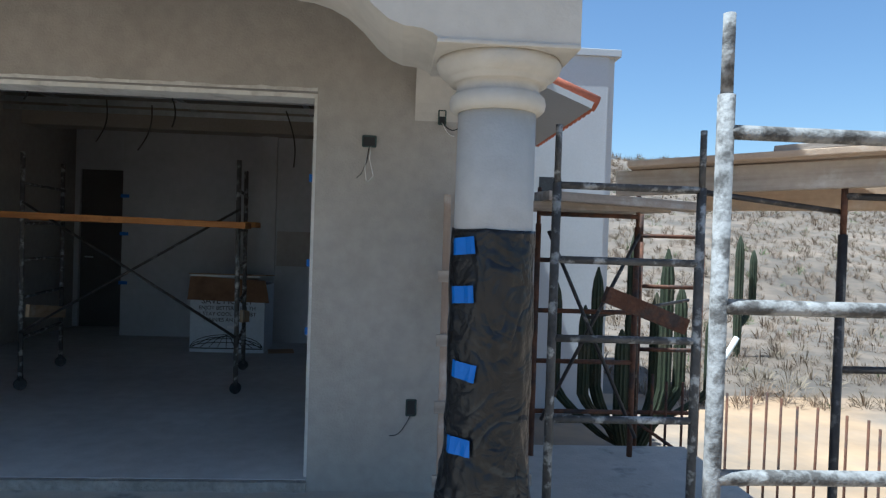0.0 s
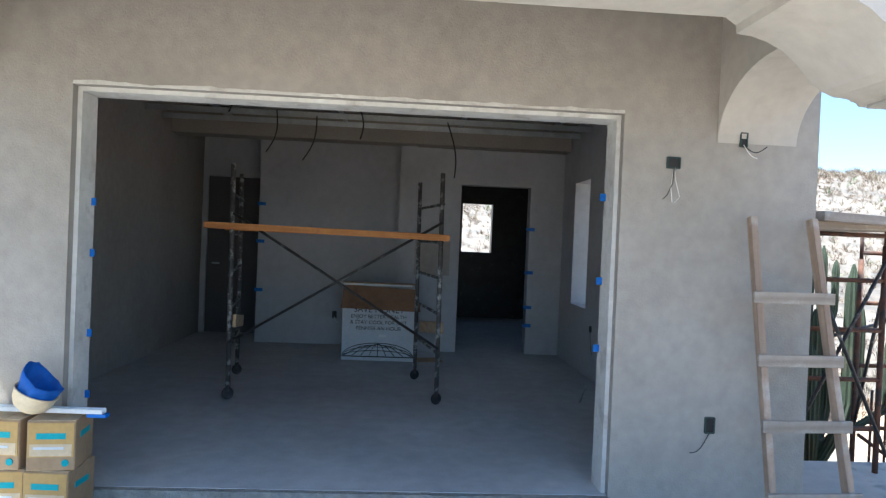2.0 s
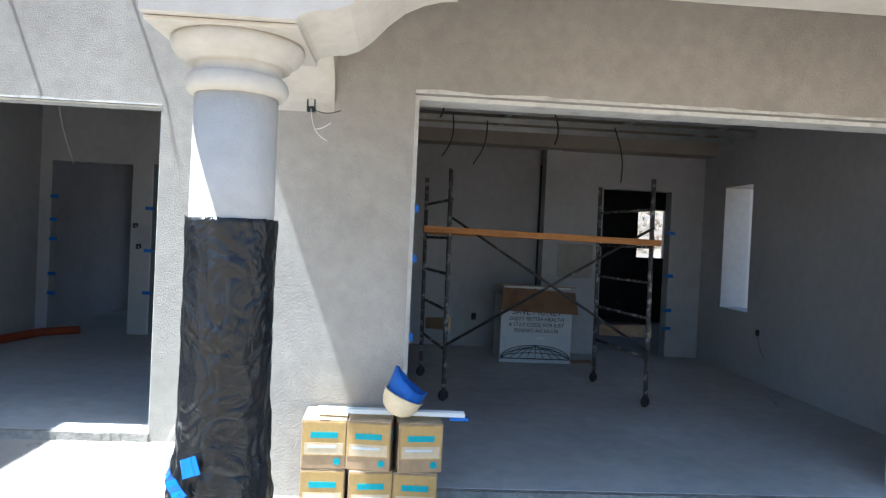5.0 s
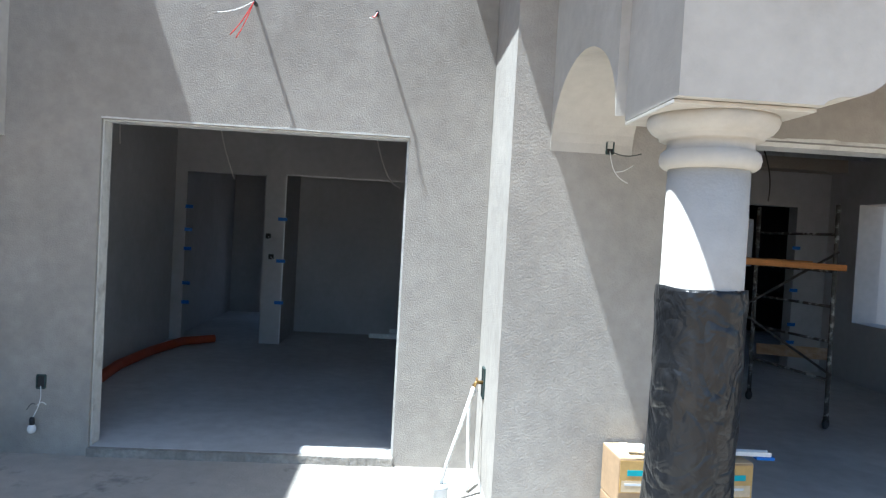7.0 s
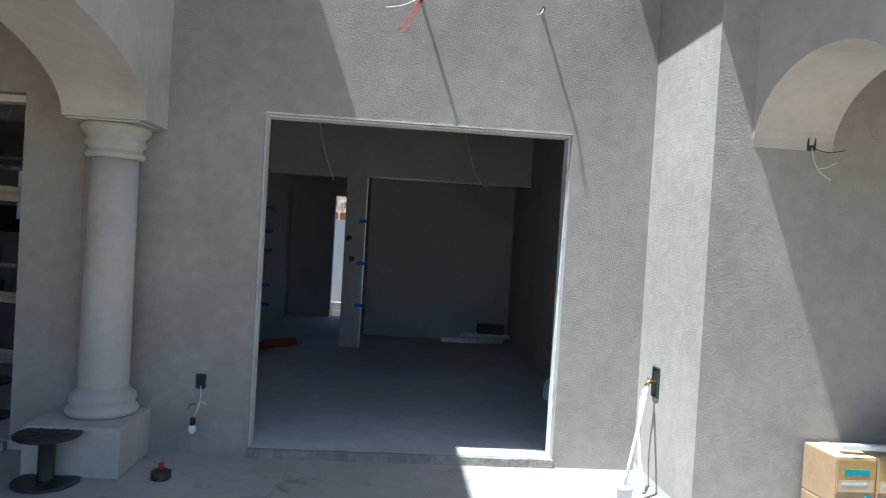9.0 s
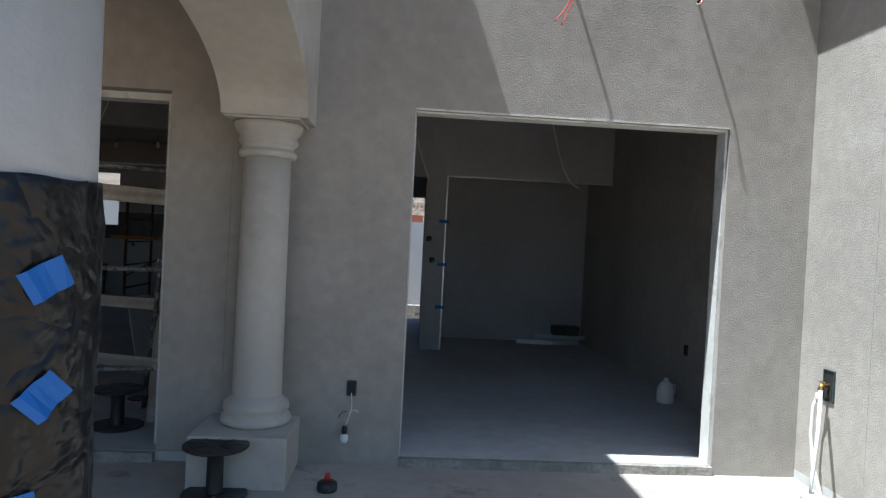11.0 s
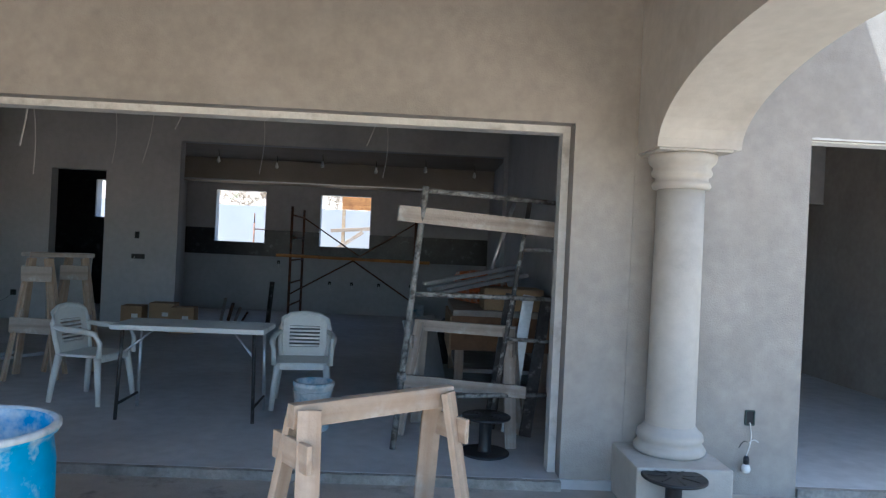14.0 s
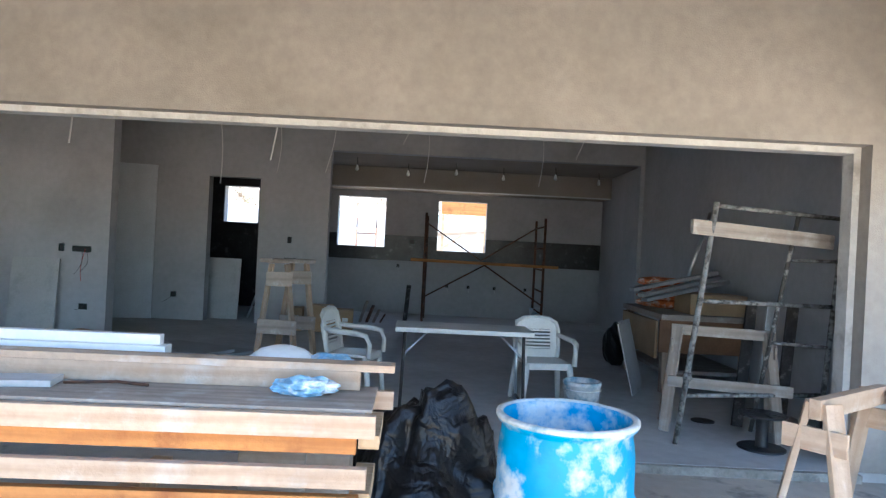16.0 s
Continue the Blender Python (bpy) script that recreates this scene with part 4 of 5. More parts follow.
# wires on the courtyard column
cw = thing("column_wires", "white, red and green wires sprouting from the column", "wires", pose(-6.963, 1.687, 1.88))
for mt, pts in ((WIRE_WHITE, [(-.05, -.143, -.08), (-.08, -.165, -.13), (-.12, -.165, -.18), (-.16, -.155, -.205), (-.22, -.13, -.185)]), (WIRE_RED, [(-.03, -.146, -.10), (-.06, -.165, -.16), (-.10, -.165, -.205), (-.14, -.155, -.23), (-.175, -.14, -.235)]), (WIRE_GREEN, [(-.04, -.145, -.12), (-.09, -.165, -.19), (-.13, -.16, -.235), (-.165, -.15, -.28), (-.16, -.145, -.34)])):
    part("wire", tube(B(), [Vector(p) for p in pts], 0.003, 8), mt, cw)

# ---- study ----
pts = [(-6.72, 5.3, 0.055), (-6.86, 6.2, 0.055), (-6.98, 7.2, 0.055), (-6.95, 8.0, 0.055), (-6.82, 8.7, 0.055), (-6.5, 9.0, 0.055)]
fine, rad = [], []
for p, q in zip(pts, pts[1:]):
    for k in range(34):
        fine.append(Vector(p).lerp(Vector(q), k / 34))
        rad.append(0.053 if k % 2 else 0.046)
solid("corrugated_pipe", tube(B(), fine, rad, 12), ORANGE_PIPE, "orange corrugated drain pipe along the wall", "pipe")
for k, (x, y, z, l, a) in enumerate(((-3.95, 10.0, 0.03, 0.62, 3), (-4.3, 9.95, 0.03, 0.5, -4), (-3.9, 10.05, 0.10, 0.72, -2))):
    bm = box(B(), (0, 0, 0), (l, 0.06, 0.004))
    box(bm, (0, -0.03, 0.0), (l, 0.003, 0.055))
    box(bm, (0, 0.03, 0.0), (l, 0.003, 0.055))
    solid("metal_stud", bm, GALV, "short galvanised stud offcut on the floor", "stud", pose(x, y, z, 0, 0, a), group="stud offcuts")
solid("black_case", box(B(), (0, 0, 0.065), (0.38, 0.2, 0.13), bev=0.012), PLASTER_BLACK, "small black case resting on stud offcuts", "case", pose(-3.83, 10.06, 0.132, 0, 0, -3))
jug = thing("plastic_jug", "milky white plastic jug on the floor", "jug", pose(-3.72, 6.62, 0))
part("body", lathe(B(), [(0.07, 0), (0.078, 0.02), (0.078, 0.13), (0.06, 0.17), (0.025, 0.205)], 20), WHITE_PLASTIC, jug)
part("cap", lathe(B(), [(0.022, 0.205), (0.022, 0.225), (0.018, 0.228)], 14), WHITE_PAINT, jug)
part("handle", tube(B(), [(0.05, 0, 0.17), (0.085, 0, 0.17), (0.088, 0, 0.10), (0.07, 0, 0.08)], 0.01, 8), WHITE_PLASTIC, jug)
for pts in (curl((-6.2, 7.6, 3.05), (-6.0, 7.6, 2.05), 0.0, side=-.06), curl((-4.6, 8.3, 3.05), (-4.2, 8.3, 2.1), 0.25), curl((-7.0, 7.0, 2.9), (-6.98, 7.0, 2.3), 0.0)):
    rod("hanging_cable", pts, 0.008, WIRE_WHITE, "pale cable hanging from the study ceiling", "cable", "cables in the study")
slab("recess_ledge", "thin metal track across the recess head", "trim", -5.69, -3.552, 9.08, 9.098, 2.225, 2.245, GALV)
slab("corner_bead", "bright metal corner bead on the pier", "trim", -5.705, -5.688, 9.085, 9.098, 0, 2.24, GALV)
for x, z in ((-5.85, 1.15), (-5.9, 1.42)):
    wall_box("switch_box", x, 9.1, z, "small switch box on the pier", [(curl((0, -.01, 0), (.06, -.03, -.03), .02), WIRE_WHITE)], 0.06, 0.06)
for z in (1.65, 1.10, 0.55):
    tape_bit(-5.72, 9.08, z, 0.12)
for z in (1.75, 1.45, 1.2, 0.75, 0.5):
    tape_bit(-6.93, 9.09, z, 0.10)
wall_box("outlet_box", -3.55, 6.6, 0.5, "outlet box on the study side wall", [], nx=1)


# ---- porch ----
def board(name, p, q, w, t, mat, parent, roll=0.0, label=""):
    p, q = Vector(p), Vector(q)
    d = q - p
    m = Matrix.Translation((p + q) / 2) @ d.to_track_quat("X", "Z").to_matrix().to_4x4() @ rx(roll)
    ob = part(name, box(B(), (0, 0, 0), (d.length, w, t), bev=0.004), mat, parent, label)
    ob.matrix_basis = m
    return ob


def sawhorse(m, l, h, label, mat=PINE, group=""):
    ob = thing("sawhorse", label, "sawhorse", m, group)
    board("beam", (-l / 2, 0, h - 0.035), (l / 2, 0, h - 0.035), 0.05, 0.085, mat, ob)
    for s_ in (-1, 1):
        for f in (-1, 1):
            board("leg", (s_ * (l / 2 - 0.05), f * 0.045, h - 0.01), (s_ * (l / 2 + 0.03), f * 0.21, 0.002), 0.028, 0.085, mat, ob, 90)
        board("gusset", (s_ * (l / 2 - 0.01), -0.13, h - 0.16), (s_ * (l / 2 - 0.01), 0.13, h - 0.16), 0.02, 0.10, mat, ob)
    board("stretcher", (-l / 2 - 0.02, -0.16, 0.41), (l / 2 + 0.12, -0.16, 0.41), 0.025, 0.09, ORANGE_WOOD if mat == PINE else mat, ob)
    return ob


SAW_A = math.degrees(math.atan2(3.42 - 2.90, -8.50 + 9.16))
sawhorse(pose(-8.83, 3.16, TZ, 0, 0, SAW_A), 0.74, 0.91, "raw pine sawhorse with splayed legs on the terrace")
sawhorse(pose(-8.33, 5.75, 0, 0, 0, -17), 0.80, 0.86, "weathered grey sawhorse inside the living room", GREY_WOOD)

drum = thing("plastic_drum", "open blue plastic drum splashed with white plaster", "drum", pose(-10.163, 2.813, TZ))
prof = [(0.245, 0.0), (0.262, 0.02), (0.268, 0.10), (0.27, 0.27), (0.278, 0.285), (0.278, 0.305), (0.268, 0.32), (0.27, 0.50), (0.278, 0.515), (0.278, 0.535), (0.268, 0.55), (0.266, 0.70), (0.255, 0.785), (0.262, 0.80)]
bm = B()
inner = [(0.262, 0.80), (0.272, 0.805), (0.274, 0.822), (0.266, 0.832), (0.250, 0.828), (0.247, 0.80), (0.246, 0.7), (0.244, 0.64), (0.02, 0.638)]
part("body", lathe(bm, prof + inner[1:], 64), BLUE_DRUM, drum)
part("rim", lathe(B(), [(0.268, 0.812), (0.279, 0.818), (0.279, 0.834), (0.266, 0.839), (0.254, 0.836), (0.252, 0.826), (0.262, 0.822), (0.268, 0.812)], 64, caps=False), BUCKET, drum, "pale dusty rim")


def heap():
    bm = B()
    n = 60
    g = []
    for j in range(n + 1):
        row = []
        for i in range(n + 1):
            u, v = i / n * 2 - 1, j / n * 2 - 1
            r = math.hypot(u, v)
            hgt = max(0.0, 1 - r ** 2.2)
            rid = abs(noise.noise((u * 2.0 + 3, v * 2.0, 0))) + 0.5 * abs(noise.noise((u * 4.5, v * 4.5 + 7, 2))) + 0.3 * abs(noise.noise((u * 9, v * 9, 5)))
            z = hgt * (0.74 + 0.24 * rid) * (0.9 + 0.12 * u) + 0.03 * rid
            row.append(bm.verts.new((u * 0.56 + 0.10 * noise.noise((u * 3, v * 3, 9)), v * 0.42 + 0.10 * noise.noise((u * 3, v * 3, 12)), max(0.002, z * 0.94))))
        g.append(row)
    for j in range(n):
        for i in range(n):
            f = bm.faces.new((g[j][i], g[j][i + 1], g[j + 1][i + 1], g[j + 1][i]))
            f.smooth = True
    ob = solid("plastic_sheeting", bm, BLACK_FILM, "crumpled heap of black plastic sheeting", "plastic sheet", pose(-10.76, 3.50, TZ))
    md = ob.modifiers.new("thick", "SOLIDIFY")
    md.thickness = 0.006


heap()


NEAR = Matrix.Translation((-10.81, 0.3, 1.40)) @ Matrix.Scale(0.80, 4) @ Matrix.Translation((10.81, -0.3, -1.40))


def lumber():
    ob = thing("timber_stack", "stack of concrete-stained pine formwork boards and panels", "timber stack", NEAR)
    x1, ya = -10.90, 2.97
    m = pose(x1, ya, 0, 0, 0, 2.5)

    def q(x, y, z):
        return m @ Vector((x, y, z))

    for k, (z, t, dy, dx, mt) in enumerate(((-0.375, 0.09, -0.03, -0.06, PINE), (-0.27, 0.10, -0.01, -0.02, PINE), (-0.13, 0.10, 0.0, -0.05, GREY_WOOD), (0.02, 0.09, -0.03, -0.04, PINE), (0.16, 0.09, 0.0, -0.02, PINE), (0.30, 0.09, -0.02, -0.06, ORANGE_WOOD), (0.43, 0.085, -0.05, -0.03, PINE), (0.555, 0.075, -0.0, -0.08, ORANGE_WOOD), (0.645, 0.095, -0.05, 0.0, PINE))):
        board("front_board", q(-2.4, dy, z), q(dx, dy, z), 0.045, t, mt, ob)
    board("back_board", q(-2.4, 0.46, 0.645), q(0.06, 0.46, 0.645), 0.045, 0.09, PINE, ob)
    for dx in (-0.03, -1.0, -2.0):
        board("end_board", q(dx, 0.02, 0.56), q(dx, 0.44, 0.56), 0.09, 0.06, PINE_Y, ob)
        board("end_board", q(dx - .03, 0.02, 0.30), q(dx - .03, 0.44, 0.30), 0.09, 0.08, PINE_Y, ob)
        for zz in (-0.31, -0.10):
            board("end_board", q(dx - .02, 0.02, zz), q(dx - .02, 0.44, zz), 0.09, 0.22, PINE_Y, ob)
        board("end_board", q(dx - .02, 0.02, 0.05), q(dx - .02, 0.44, 0.05), 0.09, 0.10, PINE_Y, ob)
    board("panel", q(-2.4, 0.22, 0.70), q(-0.02, 0.22, 0.70), 0.48, 0.016, GREY_WOOD, ob, 0, "dusty plywood panel")
    board("top_board", q(-2.4, 0.36, 0.755), q(-0.10, 0.36, 0.755), 0.05, 0.09, PINE, ob)
    board("top_board", q(-2.4, 0.40, 0.815), q(0.06, 0.40, 0.815), 0.12, 0.035, PINE, ob)
    return m


LM = lumber()
sh = thing("plaster_offcut", "flat grey plank offcut lying on the panel", "board", NEAR @ LM @ pose(-1.65, 0.20, 0.725, 0, 0, 8))
part("board", box(B(), (0, 0, 0), (0.42, 0.16, 0.03), bev=0.004), DRYWALL, sh)
gl = thing("plastic_packet", "crumpled pale blue plastic packet on the panel", "packet", NEAR @ LM @ pose(-0.34, 0.22, 0.745))
bm = B()
bmesh.ops.create_icosphere(bm, subdivisions=4, radius=1)
for v in bm.verts:
    k = 1 + 0.35 * noise.noise(v.co * 2.2) + 0.15 * noise.noise(v.co * 6)
    v.co = Vector((v.co.x * 0.14 * k, v.co.y * 0.07 * k, max(-0.036, v.co.z * 0.045 * k)))
part("packet", bm, BLUE_PALE, gl)
rod("tie_wire", [NEAR @ LM @ Vector((-1.42, 0.24, 0.716)), NEAR @ LM @ Vector((-1.2, 0.27, 0.722)), NEAR @ LM @ Vector((-1.05, 0.25, 0.716))], 0.006, RUST, "rusty tie wires lying on the panel", "wire")
wb = thing("white_profile", "long white foam board lying across the timber", "profile", NEAR @ LM @ pose(-1.87, 0.58, 0.72, 0, 0, 1))
part("upper", box(B(), (0, 0, 0.155), (1.5, 0.06, 0.05), bev=0.004), WHITE_PAINT, wb)
part("lower", box(B(), (0.04, -0.02, 0.075), (1.5, 0.10, 0.11), bev=0.006), WHITE_PAINT, wb)
lid = thing("white_basin", "upturned white plastic basin behind the timber", "basin", NEAR @ LM @ pose(-0.54, 0.72, 0.0))
part("basin", lathe(B(), [(0.19, 0.70), (0.19, 0.74), (0.17, 0.79), (0.12, 0.83), (0.05, 0.85), (0.01, 0.852)], 30), WHITE_PAINT, lid)
part("stand", box(B(), (0, 0, 0.14), (0.34, 0.3, 1.12), bev=0.01), GREY_WOOD, lid)
bag = thing("cement_bag", "blue and white paper sack lying behind the timber", "sack", NEAR @ LM @ pose(-0.30, 0.72, 0.0))
bm = B()
bmesh.ops.create_icosphere(bm, subdivisions=4, radius=1)
for v in bm.verts:
    k = 1 + 0.2 * noise.noise(v.co * 2.2)
    v.co = Vector((v.co.x * 0.16 * k, v.co.y * 0.12 * k, 0.75 + v.co.z * 0.07 * k))
part("sack", bm, BLUE_PALE, bag)
part("stand", box(B(), (0, 0, 0.13), (0.30, 0.24, 1.10), bev=0.01), GREY_WOOD, bag)


# ---- living room ----
def chair(m, label):
    ob = thing("plastic_chair", label, "chair", m, "white plastic chairs")
    # local: faces -y
    bm = box(B(), (0, 0, 0.425), (0.44, 0.42, 0.025), bev=0.01)
    part("seat", bm, WHITE_PLASTIC, ob)
    part("apron", box(B(), (0, -0.21, 0.40), (0.44, 0.015, 0.055), bev=0.005), WHITE_PLASTIC, ob)
    # back: an arched rim with slats
    lean = lambda z: 0.20 + (z - 0.43) * 0.20
    rim = [(-0.20, 0.43), (-0.215, 0.56), (-0.22, 0.70), (-0.20, 0.79), (-0.13, 0.835), (0, 0.85), (0.13, 0.835), (0.20, 0.79), (0.22, 0.70), (0.215, 0.56), (0.20, 0.43)]
    part("back_rim", tube(B(), [(x, lean(z), z) for x, z in rim], 0.022, 8), WHITE_PLASTIC, ob)
    bm = B()
    for z in (0.53, 0.565, 0.60, 0.635, 0.67, 0.705):
        part("slat", box(B(), (0, lean(z), z + 0.004), (0.30, 0.012, 0.019), rx(-11)), WHITE_PLASTIC, ob)
    for s_ in (-1, 1):
        box(bm, (s_ * 0.165, lean(0.62), 0.62), (0.06, 0.012, 0.40), rx(-11))
    box(bm, (0, lean(0.775), 0.775), (0.38, 0.012, 0.105), rx(-11))
    box(bm, (0, lean(0.47), 0.475), (0.34, 0.012, 0.09), rx(-11))
    part("backrest", bm, WHITE_PLASTIC, ob)
    for s_ in (-1, 1):
        part("armrest", tube(B(), [(s_ * 0.215, lean(0.66), 0.67), (s_ * 0.25, 0.12, 0.655), (s_ * 0.26, -0.10, 0.65), (s_ * 0.255, -0.20, 0.63), (s_ * 0.24, -0.235, 0.55), (s_ * 0.235, -0.23, 0.42)], [0.02, 0.026, 0.028, 0.026, 0.022, 0.024], 8), WHITE_PLASTIC, ob)
        for f in (-1, 1):
            part("leg", tube(B(), [(s_ * 0.20, f * 0.19, 0.425), (s_ * 0.225, f * 0.225, 0.20), (s_ * 0.24, f * 0.245, 0.002)], [0.034, 0.027, 0.022], 8), WHITE_PLASTIC, ob)
    return ob


chair(pose(-9.69, 6.52, 0, 0, 0, 8) @ Matrix.Diagonal((1.0, 0.96, 0.92, 1)), "white plastic armchair with a slatted back behind the table")
chair(pose(-11.46, 6.42, 0, 0, 0, 78) @ Matrix.Scale(0.94, 4), "white plastic armchair turned sideways beside the table")


def folding_table():
    ob = thing("folding_table", "white plastic folding table with dark metal legs", "table", pose(-10.47, 6.03, 0, 0, 0, 2))
    part("tabletop", box(B(), (0, 0, 0.715), (1.17, 0.50, 0.042), bev=0.012), TABLE_TOP, ob)
    for s_ in (-1, 1):
        for f in (-1, 1):
            part("leg", tube(B(), [(s_ * 0.50, f * 0.20, 0.70), (s_ * 0.52, f * 0.22, 0.003)], 0.014, 10), GALV if f > 0 else DARK_STEEL, ob)
        part("spreader", tube(B(), [(s_ * 0.517, -0.215, 0.12), (s_ * 0.517, 0.215, 0.12)], 0.011, 8), DARK_STEEL, ob)
        part("brace", tube(B(), [(s_ * 0.51, -0.2, 0.50), (s_ * 0.30, -0.05, 0.695)], 0.010, 8), GALV, ob)


folding_table()
bk = thing("plaster_bucket", "plaster-stained white plastic bucket in front of a chair", "bucket", pose(-9.47, 5.76, 0))
part("bucket", lathe(B(), [(0.125, 0), (0.13, 0.01), (0.15, 0.33), (0.158, 0.335), (0.158, 0.365), (0.15, 0.37), (0.142, 0.36), (0.13, 0.15), (0.01, 0.14)], 36), BUCKET, bk)
part("hoop", tube(B(), [(0.159 * math.cos(t / 12 * math.pi * 2), 0.159 * math.sin(t / 12 * math.pi * 2), 0.30) for t in range(13)], 0.006, 6), BUCKET, bk)
part("handle", tube(B(), [(0.155 * math.cos(radians(a)), 0.155 * math.sin(radians(a)) - 0.01, 0.31 - 0.12 * math.sin(radians(a - 180))) for a in range(180, 361, 18)], 0.004, 6), GALV, bk)


def frame_scaffold():
    ob = thing("scaffold", "plaster-splashed steel scaffold frame standing in the opening", "scaffold", pose(0, 0, 0))
    a0, a1 = Vector((-8.83, 5.32, 0.0)), Vector((-8.68, 5.13, 1.85))
    b0, b1 = Vector((-7.56, 5.64, 0.0)), Vector((-7.53, 5.47, 1.82))
    part("post", tube(B(), [a0, a1], 0.022, 10), WHITE_STEEL, ob)
    c0, c1 = Vector((-8.12, 5.62, 0.05)), Vector((-7.92, 5.42, 1.80))
    part("post", tube(B(), [c0, c1], 0.017, 10), SPLASHED, ob)
    part("post", tube(B(), [b0, b1], 0.022, 10), WHITE_STEEL, ob)
    for t in (0.205, 0.60, 0.985):
        part("rung", tube(B(), [a0.lerp(a1, t), b0.lerp(b1, t)], 0.017, 8), WHITE_STEEL, ob)
    for t in (0.42, 0.80):
        part("rung", tube(B(), [c0.lerp(c1, t), b0.lerp(b1, t)], 0.014, 8), WHITE_STEEL, ob)
    board("plank", (-8.86, 5.12, 1.66), (-7.68, 5.36, 1.60), 0.04, 0.11, GREY_WOOD, ob, 0, "grey timber board tied across the frame")
    part("clamp", lathe(B(), [(0.03, 0.50), (0.034, 0.52), (0.03, 0.56)], 10, at=(-8.79, 5.25)), WHITE_STEEL, ob)


frame_scaffold()
for k in range(3):
    solid("steel_profile", box(B(), (0, 0, 0.55), (0.09, 0.035, 1.1), ry(8), bev=0.004), GALV if k % 2 else DARK_STEEL, "metal profile leaning beside the jamb", "profile", pose(-7.75 - 0.13 * k, 5.75 + 0.1 * k, 0, -8, 0, 0), group="profiles leaning by the jamb")
solid("floor_cover", lathe(B(), [(0.10, 0.001), (0.10, 0.008), (0.095, 0.01)], 24), PLASTER_BLACK, "small round floor cover", "cover", pose(-8.32, 6.1, 0))


def work_bench():
    ob = thing("work_bench", "rough timber work bench piled with materials", "bench", pose(-7.85, 8.0, 0))
    part("top", box(B(), (0, 0, 0.80), (1.0, 1.5, 0.06), bev=0.005), GREY_WOOD, ob)
    for x in (-0.42, 0.42):
        for y in (-0.68, 0.68):
            part("leg", box(B(), (x, y, 0.385), (0.09, 0.09, 0.77), bev=0.005), GREY_WOOD_Z, ob)
    part("shelf", box(B(), (0, 0, 0.22), (0.9, 1.4, 0.04), bev=0.004), GREY_WOOD, ob)
    part("apron", box(B(), (-0.02, -0.735, 0.60), (0.98, 0.03, 0.34), bev=0.004), BROWN_FLAP, ob, "brown plywood sheet")
    part("side_sheet", box(B(), (-0.51, 0.0, 0.55), (0.03, 1.3, 0.40), bev=0.004), CARDBOARD, ob, "pale plywood sheet")
    part("panel", box(B(), (0.1, -0.5, 0.95), (0.6, 0.5, 0.22), bev=0.01), CARDBOARD, ob, "cardboard box")


work_bench()
for k in range(8):
    bm = B()
    bmesh.ops.create_icosphere(bm, subdivisions=3, radius=1)
    for v in bm.verts:
        q = 1 + 0.15 * noise.noise(v.co * 2 + Vector((k, 0, 0)))
        v.co = Vector((max(-.9, min(.9, v.co.x)) * 0.27 * q, max(-.9, min(.9, v.co.y)) * 0.16 * q, v.co.z * 0.055 * q))
    solid("material_sack", bm, ORANGE_BAG, "orange and white printed sack in a pile on the bench", "sack", pose(-8.05 + 0.1 * (k % 2), 8.35 - 0.18 * (k % 2), 0.885 + 0.085 * (k // 2), 0, 0, 12 * (k % 3)), group="sacks on the bench")
for k, (dz, a) in enumerate(((0.0, 18), (0.04, 22), (0.09, 15))):
    solid("metal_channel", box(B(), (0, 0, 0), (1.05, 0.10, 0.035), ry(-12), bev=0.004), GALV, "pale galvanised channel lying across the bench", "channel", pose(-8.1 - 0.03 * k, 7.25 + 0.10 * k, 1.09 + dz, 0, 0, a), group="channels on the bench")
solid("steel_tube", tube(B(), [(0, 0, 0), (0.28, 0, 0.95)], 0.022, 8), GALV, "steel tube leaning on the bench", "tube", pose(-8.02, 7.62, 1.0))
for k in range(2):
    solid("leaning_board", box(B(), (0, 0, 0.36), (0.45, 0.014, 0.74), rx(-14), bev=0.002), DRYWALL, "grey board leaning against the bench", "board", pose(-8.66 + 0.1 * k, 7.25 + 0.32 * k, 0, 0, 0, 62), group="boards leaning on the bench")
bm = B()
bmesh.ops.create_icosphere(bm, subdivisions=4, radius=1)
for v in bm.verts:
    k = 1 + 0.25 * noise.noise(v.co * 1.7)
    v.co = Vector((v.co.x * 0.16 * k, v.co.y * 0.16 * k, max(0.0, 0.27 + v.co.z * 0.28 * k)))
solid("black_bag", bm, BLACK_FILM, "full black rubbish bag on the floor", "bag", pose(-8.35, 9.0, 0))


def trestle():
    ob = thing("trestle_platform", "paint-splashed wooden trestles with a plank on top", "trestle", pose(-12.29, 7.25, 0, 0, 0, 14) @ Matrix.Diagonal((0.78, 0.9, 1.06, 1)))
    board("plank", (-0.30, 0, 1.12), (0.30, 0.5, 1.12), 0.26, 0.04, GREY_WOOD, ob)
    for cx, cy in ((-0.12, -0.05), (0.16, 0.45)):
        for sx in (-1, 1):
            for sy in (-1, 1):
                board("leg", (cx + sx * 0.10, cy + sy * 0.05, 1.09), (cx + sx * 0.28, cy + sy * 0.20, 0.003), 0.035, 0.085, PINE, ob, 90)
        board("gusset", (cx - 0.17, cy - 0.11, 0.95), (cx + 0.17, cy - 0.11, 0.95), 0.02, 0.14, GREY_WOOD, ob)
        board("gusset", (cx - 0.25, cy - 0.17, 0.50), (cx + 0.25, cy - 0.17, 0.48), 0.02, 0.14, GREY_WOOD, ob)


